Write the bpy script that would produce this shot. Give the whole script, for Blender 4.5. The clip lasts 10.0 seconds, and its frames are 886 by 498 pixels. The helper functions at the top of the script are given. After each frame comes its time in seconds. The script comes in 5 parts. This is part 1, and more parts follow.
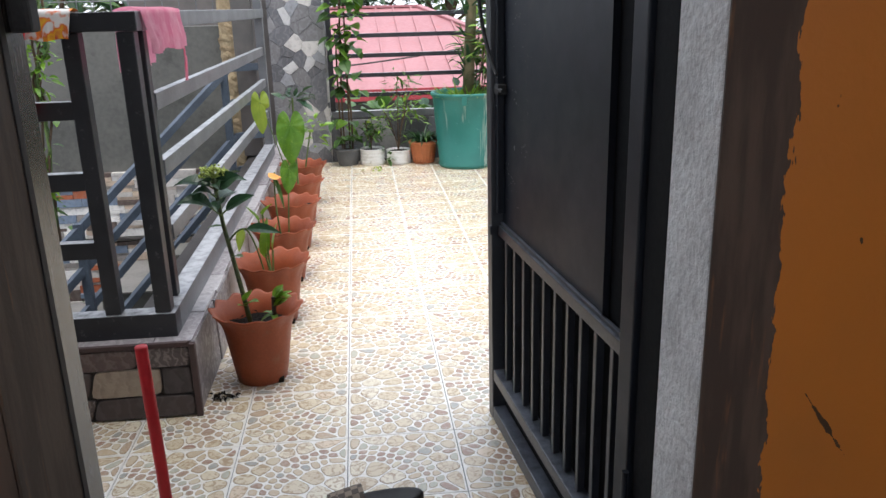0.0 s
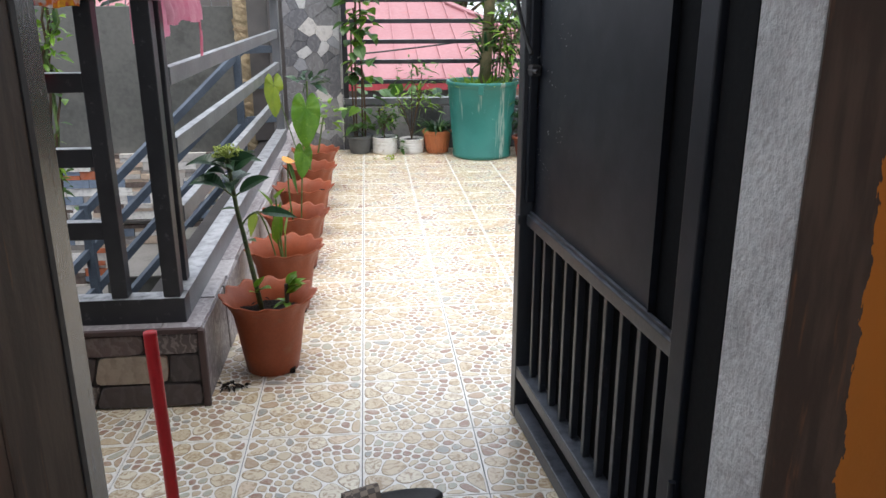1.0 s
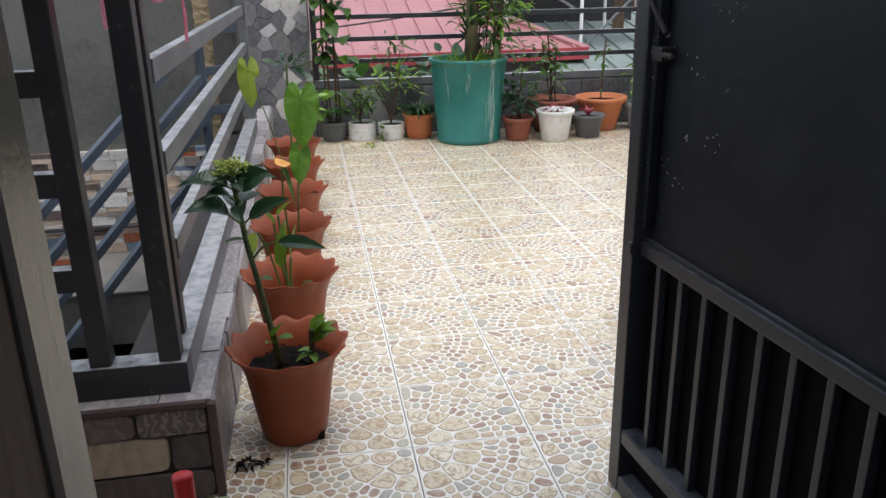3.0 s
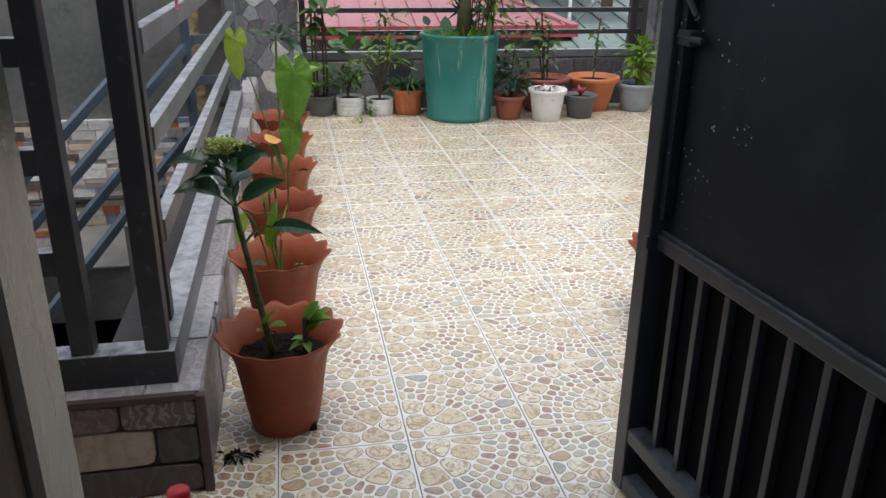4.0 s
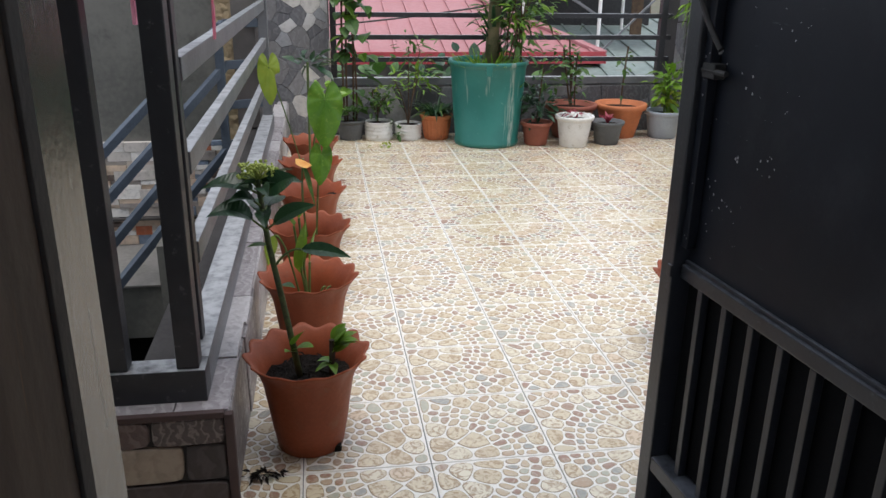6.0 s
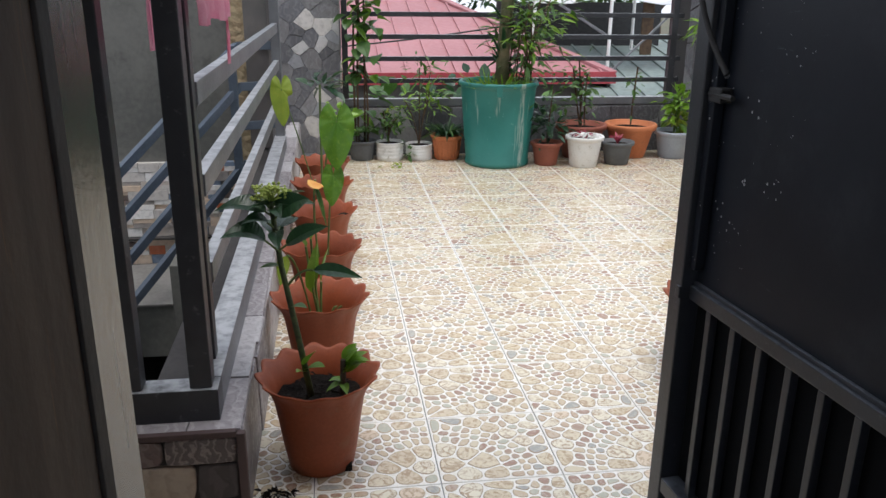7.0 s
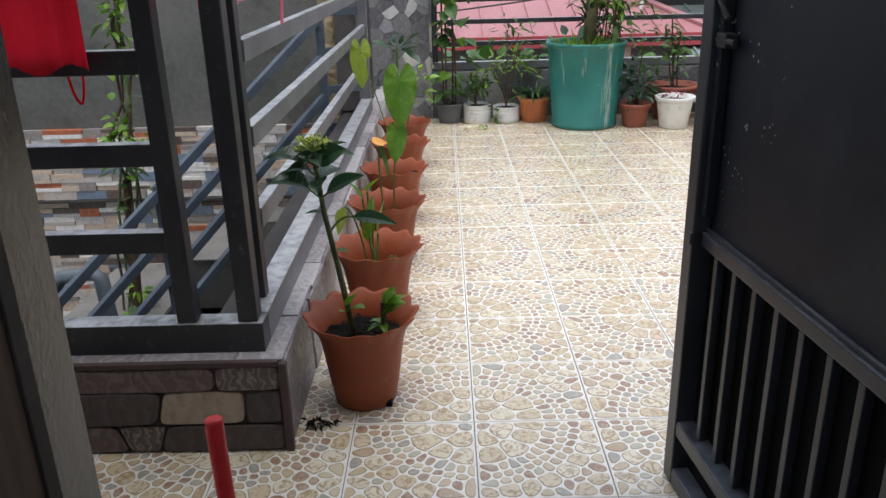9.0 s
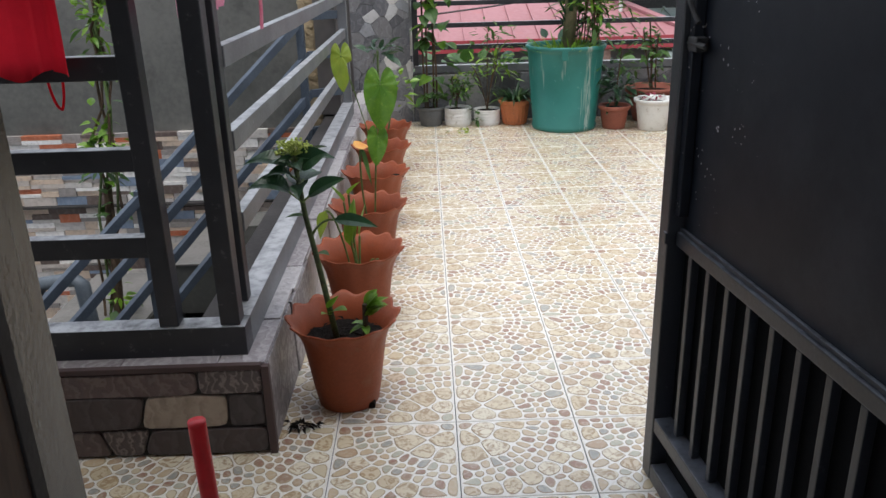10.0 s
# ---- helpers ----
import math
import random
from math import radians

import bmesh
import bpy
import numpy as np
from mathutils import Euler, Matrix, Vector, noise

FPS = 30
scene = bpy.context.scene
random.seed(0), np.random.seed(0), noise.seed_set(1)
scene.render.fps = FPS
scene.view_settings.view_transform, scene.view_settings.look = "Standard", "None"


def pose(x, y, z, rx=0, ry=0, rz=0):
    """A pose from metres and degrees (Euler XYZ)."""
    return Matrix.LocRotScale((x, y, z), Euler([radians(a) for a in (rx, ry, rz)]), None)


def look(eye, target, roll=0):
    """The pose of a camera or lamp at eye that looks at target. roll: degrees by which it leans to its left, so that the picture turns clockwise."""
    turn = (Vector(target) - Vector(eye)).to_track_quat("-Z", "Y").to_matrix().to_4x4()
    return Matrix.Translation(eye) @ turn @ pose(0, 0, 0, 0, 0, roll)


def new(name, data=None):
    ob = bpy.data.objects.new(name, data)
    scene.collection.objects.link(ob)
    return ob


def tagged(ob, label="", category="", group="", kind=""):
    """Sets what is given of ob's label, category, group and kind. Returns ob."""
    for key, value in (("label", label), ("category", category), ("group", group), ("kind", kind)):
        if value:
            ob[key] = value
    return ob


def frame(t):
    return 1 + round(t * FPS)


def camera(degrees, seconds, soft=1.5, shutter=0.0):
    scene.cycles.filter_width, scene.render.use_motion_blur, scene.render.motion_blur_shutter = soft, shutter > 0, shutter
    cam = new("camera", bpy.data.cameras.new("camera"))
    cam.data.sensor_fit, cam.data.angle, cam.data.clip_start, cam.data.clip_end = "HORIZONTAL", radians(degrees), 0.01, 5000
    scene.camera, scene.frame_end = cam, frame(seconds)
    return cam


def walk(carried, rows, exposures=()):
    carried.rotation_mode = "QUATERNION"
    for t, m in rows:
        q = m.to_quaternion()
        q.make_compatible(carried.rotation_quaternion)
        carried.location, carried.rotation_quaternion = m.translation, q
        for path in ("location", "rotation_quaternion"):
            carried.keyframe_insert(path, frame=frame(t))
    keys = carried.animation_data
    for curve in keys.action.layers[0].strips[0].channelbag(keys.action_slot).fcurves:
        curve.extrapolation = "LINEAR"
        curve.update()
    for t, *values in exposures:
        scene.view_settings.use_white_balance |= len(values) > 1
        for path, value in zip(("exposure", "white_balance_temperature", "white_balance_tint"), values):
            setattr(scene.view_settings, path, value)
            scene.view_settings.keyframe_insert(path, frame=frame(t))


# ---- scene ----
cam = camera(58.7, 10.0)
PATH = [
    (0, (0.383, -0.082, 1.155), (0.574, 1.82, 0.565), -1.5),
    (0.2, (0.397, -0.068, 1.157), (0.628, 1.832, 0.565), -1.9),
    (0.5, (0.394, -0.08, 1.147), (0.632, 1.811, 0.54), 0.6),
    (0.7, (0.371, -0.043, 1.140), (0.602, 1.830, 0.477), 1.9),
    (1, (0.341, 0.021, 1.113), (0.52, 1.919, 0.507), -0.1),
    (1.2, (0.284, 0.095, 1.108), (0.563, 1.970, 0.490), -1.0),
    (1.5, (0.235, 0.158, 1.097), (0.62, 2.009, 0.445), -1.8),
    (1.8, (0.205, 0.275, 1.098), (0.566, 2.125, 0.445), -0.9),
    (2, (0.216, 0.314, 1.088), (0.509, 2.193, 0.471), -0.9),
    (2.2, (0.201, 0.361, 1.085), (0.435, 2.253, 0.48), 0.4),
    (3.3, (0.094, 0.606, 1.102), (0.437, 2.442, 0.386), -0.7),
    (3.5, (0.091, 0.627, 1.096), (0.463, 2.449, 0.361), 0.9),
    (4, (0.075, 0.651, 1.097), (0.432, 2.479, 0.369), 0.7),
    (4.5, (0.072, 0.657, 1.101), (0.43, 2.489, 0.382), 0.6),
    (5, (0.074, 0.644, 1.107), (0.41, 2.494, 0.426), 1.4),
    (5.5, (0.072, 0.634, 1.107), (0.384, 2.486, 0.419), 1.2),
    (7, (0.068, 0.61, 1.121), (0.339, 2.489, 0.493), 0.6),
    (7.5, (0.069, 0.602, 1.117), (0.326, 2.48, 0.479), 0.4),
    (8, (0.098, 0.585, 1.118), (0.339, 2.465, 0.478), -0.1),
    (8.2, (0.115, 0.577, 1.119), (0.285, 2.460, 0.468), -2.2),
    (8.5, (0.173, 0.545, 1.113), (0.276, 2.413, 0.407), -0.7),
    (8.7, (0.207, 0.528, 1.106), (0.210, 2.410, 0.431), -0.5),
    (9, (0.248, 0.5, 1.103), (0.232, 2.373, 0.401), -1.5),
    (9.5, (0.269, 0.476, 1.108), (0.341, 2.348, 0.406), -2.0),
    (10, (0.255, 0.479, 1.108), (0.281, 2.354, 0.412), -1.6),
]
EXPOSURES = [(0, 0.78), (0.5, 0.78), (1, 0.74), (1.5, 0.66), (2, 0.5), (2.2, 0.44), (3.3, 0.22), (4, 0.18), (4.5, 0.18), (5.5, 0.2), (7, 0.25), (8, 0.28), (9, 0.3), (10, 0.3)]
walk(cam, [(t, look(eye, target, roll)) for t, eye, target, roll in PATH], EXPOSURES)

# ---- light ----
world = bpy.data.worlds.new("overcast_sky")
scene.world = world
world.use_nodes = True
wn = world.node_tree.nodes
sky = wn.new("ShaderNodeTexSky")
sky.sky_type, sky.sun_disc = "NISHITA", False
sky.sun_elevation, sky.sun_rotation = radians(78), radians(180)
sky.air_density, sky.dust_density, sky.ozone_density = 1.0, 4.0, 1.0
soften = wn.new("ShaderNodeMixRGB")
soften.inputs[0].default_value = 0.75
soften.inputs[2].default_value = (8.1, 8.6, 9.6, 1)
world.node_tree.links.new(sky.outputs[0], soften.inputs[1])
world.node_tree.links.new(soften.outputs[0], wn["Background"].inputs[0])
wn["Background"].inputs[1].default_value = 0.15

sun_data = bpy.data.lights.new("sun", "SUN")
sun_data.energy, sun_data.angle, sun_data.color = 1.3, radians(28), (1.0, 0.985, 0.96)
sun = new("sun", sun_data)
sun.matrix_world = look((1.4, 0.6, 12.0), (0.9, 3.0, 0.0))


# ---- materials ----
class Nodes:
    def __init__(self, name):
        self.mat = bpy.data.materials.new(name)
        self.mat.use_nodes = True
        self.tree = self.mat.node_tree
        self.bsdf = self.tree.nodes["Principled BSDF"]

    def add(self, kind, **inputs):
        n = self.tree.nodes.new("ShaderNode" + kind)
        for k, v in inputs.items():
            key = k.replace("_", " ")
            self.put(n.inputs[int(key[1:]) if key[0] == "i" and key[1:].isdigit() else key], v)
        return n

    def put(self, socket, v):
        if isinstance(v, bpy.types.NodeSocket):
            self.tree.links.new(v, socket)
        else:
            socket.default_value = v

    def math(self, op, a, b=0.0, c=0.0):
        n = self.add("Math", i0=a, i1=b, i2=c)
        n.operation = op
        return n.outputs[0]

    def vec(self, op, a, b):
        n = self.add("VectorMath", i0=a, i1=b)
        n.operation = op
        return n.outputs[1] if op in ("LENGTH", "DISTANCE") else n.outputs[0]

    def mix(self, f, a, b, blend="MIX"):
        n = self.add("MixRGB", i0=f, i1=a, i2=b)
        n.blend_type = blend
        return n.outputs[0]

    def noise(self, vec, scale, detail=3.0, rough=0.55):
        return self.add("TexNoise", Vector=vec, Scale=scale, Detail=detail, Roughness=rough).outputs[0]

    def ramp(self, f, stops, constant=False):
        n = self.add("ValToRGB", i0=f)
        e = n.color_ramp.elements
        if constant:
            n.color_ramp.interpolation = "CONSTANT"
        while len(e) > 1:
            e.remove(e[-1])
        for i, (p, c) in enumerate(stops):
            x = e[0] if i == 0 else e.new(p)
            x.position = p
            x.color = (*c, 1) if len(c) == 3 else c
        return n.outputs[0]

    def step(self, v, lo, hi):
        n = self.add("MapRange", Value=v, From_Min=lo, From_Max=hi)
        n.interpolation_type = "SMOOTHSTEP"
        return n.outputs[0]

    def coords(self, which="Object"):
        return self.add("TexCoord").outputs[which]

    def place(self):
        return self.add("NewGeometry").outputs["Position"]

    def chance(self):
        return self.add("ObjectInfo").outputs["Random"]

    def island(self):
        return self.add("NewGeometry").outputs["Random Per Island"]

    def done(self, color, rough=0.5, metal=0.0, bump=None, strength=0.3, distance=0.002, spec=0.5):
        self.put(self.bsdf.inputs["Base Color"], color)
        self.put(self.bsdf.inputs["Roughness"], rough)
        self.put(self.bsdf.inputs["Metallic"], metal)
        self.put(self.bsdf.inputs["Specular IOR Level"], spec)
        if bump is not None:
            b = self.add("Bump", Height=bump, Strength=strength, Distance=distance)
            self.put(self.bsdf.inputs["Normal"], b.outputs[0])
        return self.mat


def c4(c):
    return (*c, 1) if len(c) == 3 else c


def plain(name, color, color2, rough=0.5, big=3.0, fine=60.0, strength=0.25, metal=0.0, rough2=None, distance=0.002, dirt=None, spec=0.5):
    """Painted or raw stuff: two tones in soft patches, fine grain and relief."""
    n = Nodes(name)
    p = n.place()
    a, b = n.noise(p, big, 4), n.noise(p, fine, 3)
    f = n.step(n.math("ADD", n.math("MULTIPLY", a, 0.7), n.math("MULTIPLY", b, 0.3)), 0.36, 0.64)
    col = n.mix(f, c4(color), c4(color2))
    if dirt:
        col = n.mix(n.math("MULTIPLY", n.step(n.noise(p, big * 4, 6, 0.7), 0.56, 0.72), 0.8), col, c4(dirt))
    r = n.add("MapRange", Value=b, To_Min=rough, To_Max=rough2 or min(1, rough + 0.2)).outputs[0]
    return n.done(col, r, metal, b, strength, distance, spec)


def stone_material(name, tones, streak=(0.8, 0.8, 0.8), rough=0.55, vein=0.2, scale=7.0, warp=9.0):
    """Split stone: each piece has its tone, with wavy veins."""
    n = Nodes(name)
    base = n.ramp(n.chance(), tones, True)
    p = n.vec("ADD", n.place(), n.vec("MULTIPLY", n.add("CombineXYZ", X=n.chance(), Y=n.chance(), Z=n.chance()).outputs[0], (9, 17, 13)))
    w = n.add("TexWave", Vector=p, Scale=scale, Distortion=warp, Detail=4.0, Detail_Scale=2.5)
    veins = n.step(w.outputs[1], 0.55, 1.0)
    g = n.noise(p, 40, 4)
    col = n.mix(n.math("MULTIPLY", veins, vein), base, c4(streak))
    col = n.mix(n.math("MULTIPLY", n.step(g, 0.45, 0.75), 0.3), col, (0.09, 0.08, 0.08, 1))
    return n.done(col, n.add("MapRange", Value=g, To_Min=rough - 0.15, To_Max=rough + 0.2).outputs[0], 0, n.math("ADD", g, w.outputs[1]), 0.35, 0.003)


def glaze(name, tones, fleck, blotch, rough=0.25):
    """Glazed print of one kind of pebble: a tone for each stone, cloudy centre, gloss over all."""
    n = Nodes(name)
    p = n.place()
    base = n.ramp(n.math("FRACT", n.math("ADD", n.math("MULTIPLY", n.island(), 7.31), n.chance())), tones, True)
    cloud = n.add("TexNoise", Vector=n.vec("ADD", p, n.vec("MULTIPLY", n.add("CombineXYZ", X=n.chance(), Y=n.chance()).outputs[0], (5, 9, 0))), Scale=34.0, Detail=3.0, Roughness=0.6, Distortion=2.2).outputs[0]
    col = n.mix(n.math("MULTIPLY", n.step(cloud, 0.44, 0.64), blotch), base, c4(fleck))
    col = n.mix(n.math("MULTIPLY", n.step(n.noise(p, 160, 2), 0.5, 0.7), 0.15), col, (0.68, 0.60, 0.45, 1))
    grime = n.step(n.noise(p, 1.7, 5, 0.7), 0.5, 0.75)
    col = n.mix(n.math("MULTIPLY", grime, 0.12), col, (0.40, 0.34, 0.24, 1))
    r = n.math("ADD", rough + 0.02, n.math("MULTIPLY", n.noise(p, 5, 4), 0.2))
    n.put(n.bsdf.inputs["Coat Weight"], 0.5)
    n.put(n.bsdf.inputs["Coat Roughness"], 0.22)
    return n.done(col, r, 0, n.noise(p, 70, 3), 0.22, 0.002, 0.8)


TILE_MORTAR = glaze("tile_mortar_print", [(0, (0.88, 0.85, 0.79))], (0.76, 0.70, 0.58), 0.6)
TILE_STONE = glaze("tile_stone_print", [(0, (0.70, 0.60, 0.41)), (0.2, (0.79, 0.72, 0.55)), (0.42, (0.65, 0.54, 0.36)), (0.6, (0.75, 0.68, 0.51)), (0.74, (0.71, 0.57, 0.40)), (0.84, (0.66, 0.55, 0.36))], (0.36, 0.215, 0.085), 0.85)
TILE_RIM = glaze("tile_stone_outline", [(0, (0.33, 0.24, 0.13)), (0.5, (0.45, 0.35, 0.21))], (0.34, 0.24, 0.13), 0.5)
TILE_PEBBLE = glaze("tile_pebble_print", [(0, (0.33, 0.17, 0.10)), (0.15, (0.56, 0.43, 0.26)), (0.29, (0.335, 0.325, 0.285)), (0.38, (0.47, 0.32, 0.19)), (0.50, (0.64, 0.54, 0.35)), (0.64, (0.36, 0.215, 0.13)), (0.74, (0.44, 0.43, 0.32)), (0.86, (0.57, 0.43, 0.26))], (0.66, 0.59, 0.45), 0.4)


def leaf_material(name, dark, light, vein, rough=0.4):
    n = Nodes(name)
    p = n.place()
    f = n.math("ADD", n.math("MULTIPLY", n.noise(p, 25, 3), 0.6), n.math("MULTIPLY", n.island(), 0.5))
    col = n.mix(n.step(f, 0.3, 0.8), c4(dark), c4(light))
    col = n.mix(n.math("MULTIPLY", n.step(n.noise(p, 90, 2), 0.58, 0.7), 0.4), col, c4(vein))
    m = n.done(col, rough, 0, n.noise(p, 120, 2), 0.25, 0.002)
    n.put(n.bsdf.inputs["Subsurface Weight"], 0.0)
    tr = n.add("BsdfTranslucent", Color=n.mix(0.5, col, c4(light)))
    mixn = n.add("MixShader", i0=0.28, i1=n.bsdf.outputs[0], i2=tr.outputs[0])
    n.put(n.tree.nodes["Material Output"].inputs[0], mixn.outputs[0])
    return m


def jamb_material():
    """Dark grey-brown semi-gloss paint over rough render, streaked and chipped."""
    n = Nodes("jamb_paint")
    p = n.place()
    a, b = n.noise(p, 9, 5), n.noise(n.vec("MULTIPLY", p, (60, 60, 8)), 1.0, 5, 0.65)
    col = n.mix(n.step(a, 0.35, 0.65), (0.050, 0.044, 0.036, 1), (0.032, 0.028, 0.023, 1))
    col = n.mix(n.math("MULTIPLY", n.step(b, 0.52, 0.68), 0.7), col, (0.016, 0.014, 0.012, 1))
    chips = n.step(n.noise(n.vec("MULTIPLY", p, (110, 110, 40)), 1.0, 3), 0.63, 0.67)
    col = n.mix(chips, col, (0.012, 0.011, 0.010, 1))
    return n.done(col, n.add("MapRange", Value=b, To_Min=0.16, To_Max=0.34).outputs[0], 0, n.math("ADD", b, n.noise(p, 150, 3)), 0.3, 0.001, 0.6)


def inner_wall_material():
    """Orange wall with a brown band brushed round the doorway and a few chips."""
    n = Nodes("orange_wall_paint")
    p = n.place()
    s = n.add("SeparateXYZ", Vector=p)
    x, z = s.outputs[0], s.outputs[2]
    drift = n.math("MULTIPLY", n.math("SUBTRACT", n.noise(n.vec("MULTIPLY", p, (1, 1, 0.55)), 7, 3, 0.6), 0.5), 0.07)
    bristle = n.math("MULTIPLY", n.math("SUBTRACT", n.noise(n.vec("MULTIPLY", p, (1.0, 1.0, 0.25)), 75, 3, 0.7), 0.5), 0.035)
    away = n.math("ADD", n.math("MAXIMUM", n.math("SUBTRACT", x, 0.81), n.math("SUBTRACT", -0.06, x)), n.math("ADD", drift, bristle))
    band = n.math("LESS_THAN", away, 0.095)
    worn = n.step(n.noise(n.vec("MULTIPLY", p, (50, 50, 5)), 1.0, 4, 0.6), 0.60, 0.72)
    soft = n.noise(p, 2.2, 3)
    orange = n.mix(n.step(soft, 0.35, 0.65), (0.50, 0.165, 0.018, 1), (0.43, 0.15, 0.022, 1))
    chips = n.step(n.noise(n.vec("MULTIPLY", p, (1, 1, 0.6)), 19, 3, 0.6), 0.725, 0.735)
    # one long flake slants down beside the band
    gouge = n.math("ADD", n.math("ABSOLUTE", n.math("ADD", n.math("MULTIPLY", n.math("SUBTRACT", x, 0.988), 0.82), n.math("MULTIPLY", n.math("SUBTRACT", z, 0.60), 0.56))), n.math("MULTIPLY", n.math("ABSOLUTE", n.math("SUBTRACT", z, 0.595)), 0.10))
    gouge = n.math("ADD", gouge, n.math("MULTIPLY", n.math("SUBTRACT", n.noise(p, 60, 3), 0.5), 0.010))
    chips = n.math("MAXIMUM", chips, n.math("LESS_THAN", gouge, 0.0045))
    orange = n.mix(chips, orange, (0.05, 0.025, 0.012, 1))
    brown = n.mix(n.step(n.noise(n.vec("MULTIPLY", p, (40, 40, 5)), 1.0, 4), 0.4, 0.65), (0.052, 0.034, 0.024, 1), (0.088, 0.060, 0.042, 1))
    brown = n.mix(n.math("MULTIPLY", worn, 0.45), brown, (0.24, 0.11, 0.04, 1))
    col = n.mix(band, orange, brown)
    return n.done(col, n.mix(band, (0.45,) * 3 + (1,), (0.7,) * 3 + (1,)), 0, n.math("ADD", n.noise(p, 90, 3), n.math("MULTIPLY", band, 0.6)), 0.3, 0.002)


GROUT = plain("dark_grout", (0.15, 0.15, 0.15), (0.22, 0.215, 0.21), 0.85)
MORTAR = plain("stone_mortar", (0.030, 0.027, 0.027), (0.055, 0.050, 0.048), 0.9)
CONCRETE = plain("raw_plaster", (0.150, 0.146, 0.132), (0.098, 0.098, 0.090), 0.85, 1.4, 35, 0.5, dirt=(0.078, 0.077, 0.068))
REVEAL = plain("whitewashed_reveal", (0.60, 0.61, 0.60), (0.42, 0.425, 0.42), 0.85, 7, 70, 1.0, distance=0.008)
JAMB = jamb_material()
INNER = inner_wall_material()
CEILING = plain("ceiling_paint", (0.7, 0.69, 0.66), (0.6, 0.59, 0.56), 0.8)
ROOM_FLOOR = plain("cement_floor", (0.3, 0.28, 0.26), (0.22, 0.2, 0.19), 0.6)
BLUE_STEEL = plain("blue_grey_steel", (0.085, 0.11, 0.145), (0.055, 0.072, 0.098), 0.45, 5, 90, 0.2)
TERRACOTTA = plain("brown_plastic_pot", (0.290, 0.066, 0.023), (0.228, 0.051, 0.018), 0.42, 5, 120, 0.1, dirt=(0.24, 0.085, 0.042), spec=0.35)
ORANGE_CLAY = plain("orange_clay", (0.58, 0.195, 0.080), (0.48, 0.155, 0.062), 0.6, 8, 120, 0.2, dirt=(0.28, 0.13, 0.08))
RED_CLAY = plain("red_clay", (0.30, 0.09, 0.055), (0.24, 0.075, 0.05), 0.6, 8, 120, 0.2)
WHITE_PLASTIC = plain("white_plastic", (0.80, 0.80, 0.78), (0.70, 0.69, 0.66), 0.4, 7, 90, 0.1, dirt=(0.35, 0.31, 0.24))
GREY_PLASTIC = plain("grey_plastic", (0.085, 0.09, 0.095), (0.12, 0.125, 0.13), 0.5, 7, 90, 0.1)
PALE_PLASTIC = plain("blue_grey_plastic", (0.34, 0.38, 0.42), (0.28, 0.31, 0.35), 0.5, 7, 90, 0.1)
SOIL = plain("dark_soil", (0.010, 0.0085, 0.0075), (0.022, 0.017, 0.014), 0.75, 30, 180, 1.0, distance=0.01, spec=0.12)
BARK = plain("brown_bark", (0.12, 0.075, 0.045), (0.07, 0.045, 0.028), 0.9, 15, 120, 0.8, distance=0.006)
GREEN_STEM = plain("green_stem", (0.11, 0.17, 0.04), (0.075, 0.12, 0.03), 0.5, 20, 150, 0.2)
RED_PLASTIC = plain("red_plastic", (0.60, 0.012, 0.022), (0.50, 0.010, 0.018), 0.35, 8, 90, 0.1)
BLACK_RUBBER = plain("black_rubber", (0.014, 0.014, 0.015), (0.03, 0.03, 0.03), 0.6, 20, 160, 0.3)
PINK_CLOTH = plain("pink_cloth", (0.64, 0.16, 0.26), (0.80, 0.42, 0.50), 0.9, 18, 300, 0.4)
RED_CLOTH = plain("red_cloth", (0.74, 0.014, 0.034), (0.62, 0.010, 0.024), 0.85, 18, 300, 0.4)
THIN_CLOTHS = (RED_CLOTH, (0.80, 0.02, 0.04)), (PINK_CLOTH, (0.75, 0.30, 0.40))
for cloth, tone in THIN_CLOTHS:
    # thin weave lets some light through
    nt = cloth.node_tree
    glow = nt.nodes.new("ShaderNodeBsdfTranslucent")
    glow.inputs[0].default_value = (*tone, 1)
    both = nt.nodes.new("ShaderNodeMixShader")
    both.inputs[0].default_value = 0.48
    nt.links.new(nt.nodes["Principled BSDF"].outputs[0], both.inputs[1])
    nt.links.new(glow.outputs[0], both.inputs[2])
    nt.links.new(both.outputs[0], nt.nodes["Material Output"].inputs[0])
PINK_ROOF = plain("faded_red_roof", (0.375, 0.162, 0.170), (0.325, 0.132, 0.140), 0.45, 0.7, 14, 0.15, dirt=(0.40, 0.13, 0.13))
RED_TRIM = plain("red_roof_edge", (0.42, 0.05, 0.06), (0.33, 0.04, 0.05), 0.45, 2, 20, 0.1)
GREY_SHEET = plain("weathered_sheet", (0.20, 0.25, 0.23), (0.13, 0.16, 0.15), 0.55, 0.8, 10, 0.2, dirt=(0.24, 0.22, 0.18))
WHITE_TARP = plain("white_tarpaulin", (0.72, 0.72, 0.73), (0.62, 0.62, 0.64), 0.6, 2, 20, 0.2)
BLUE_TARP = plain("blue_tarpaulin", (0.06, 0.14, 0.36), (0.10, 0.20, 0.42), 0.6, 2, 20, 0.2)
DARK_WALL = plain("dark_house_wall", (0.10, 0.095, 0.09), (0.17, 0.15, 0.14), 0.8, 1, 10, 0.2)
EARTH = plain("bare_ground", (0.12, 0.10, 0.075), (0.08, 0.085, 0.045), 0.95, 0.5, 8, 0.4)
CARVED = plain("carved_beige_stone", (0.42, 0.33, 0.20), (0.30, 0.22, 0.13), 0.8, 20, 90, 0.6, distance=0.006)
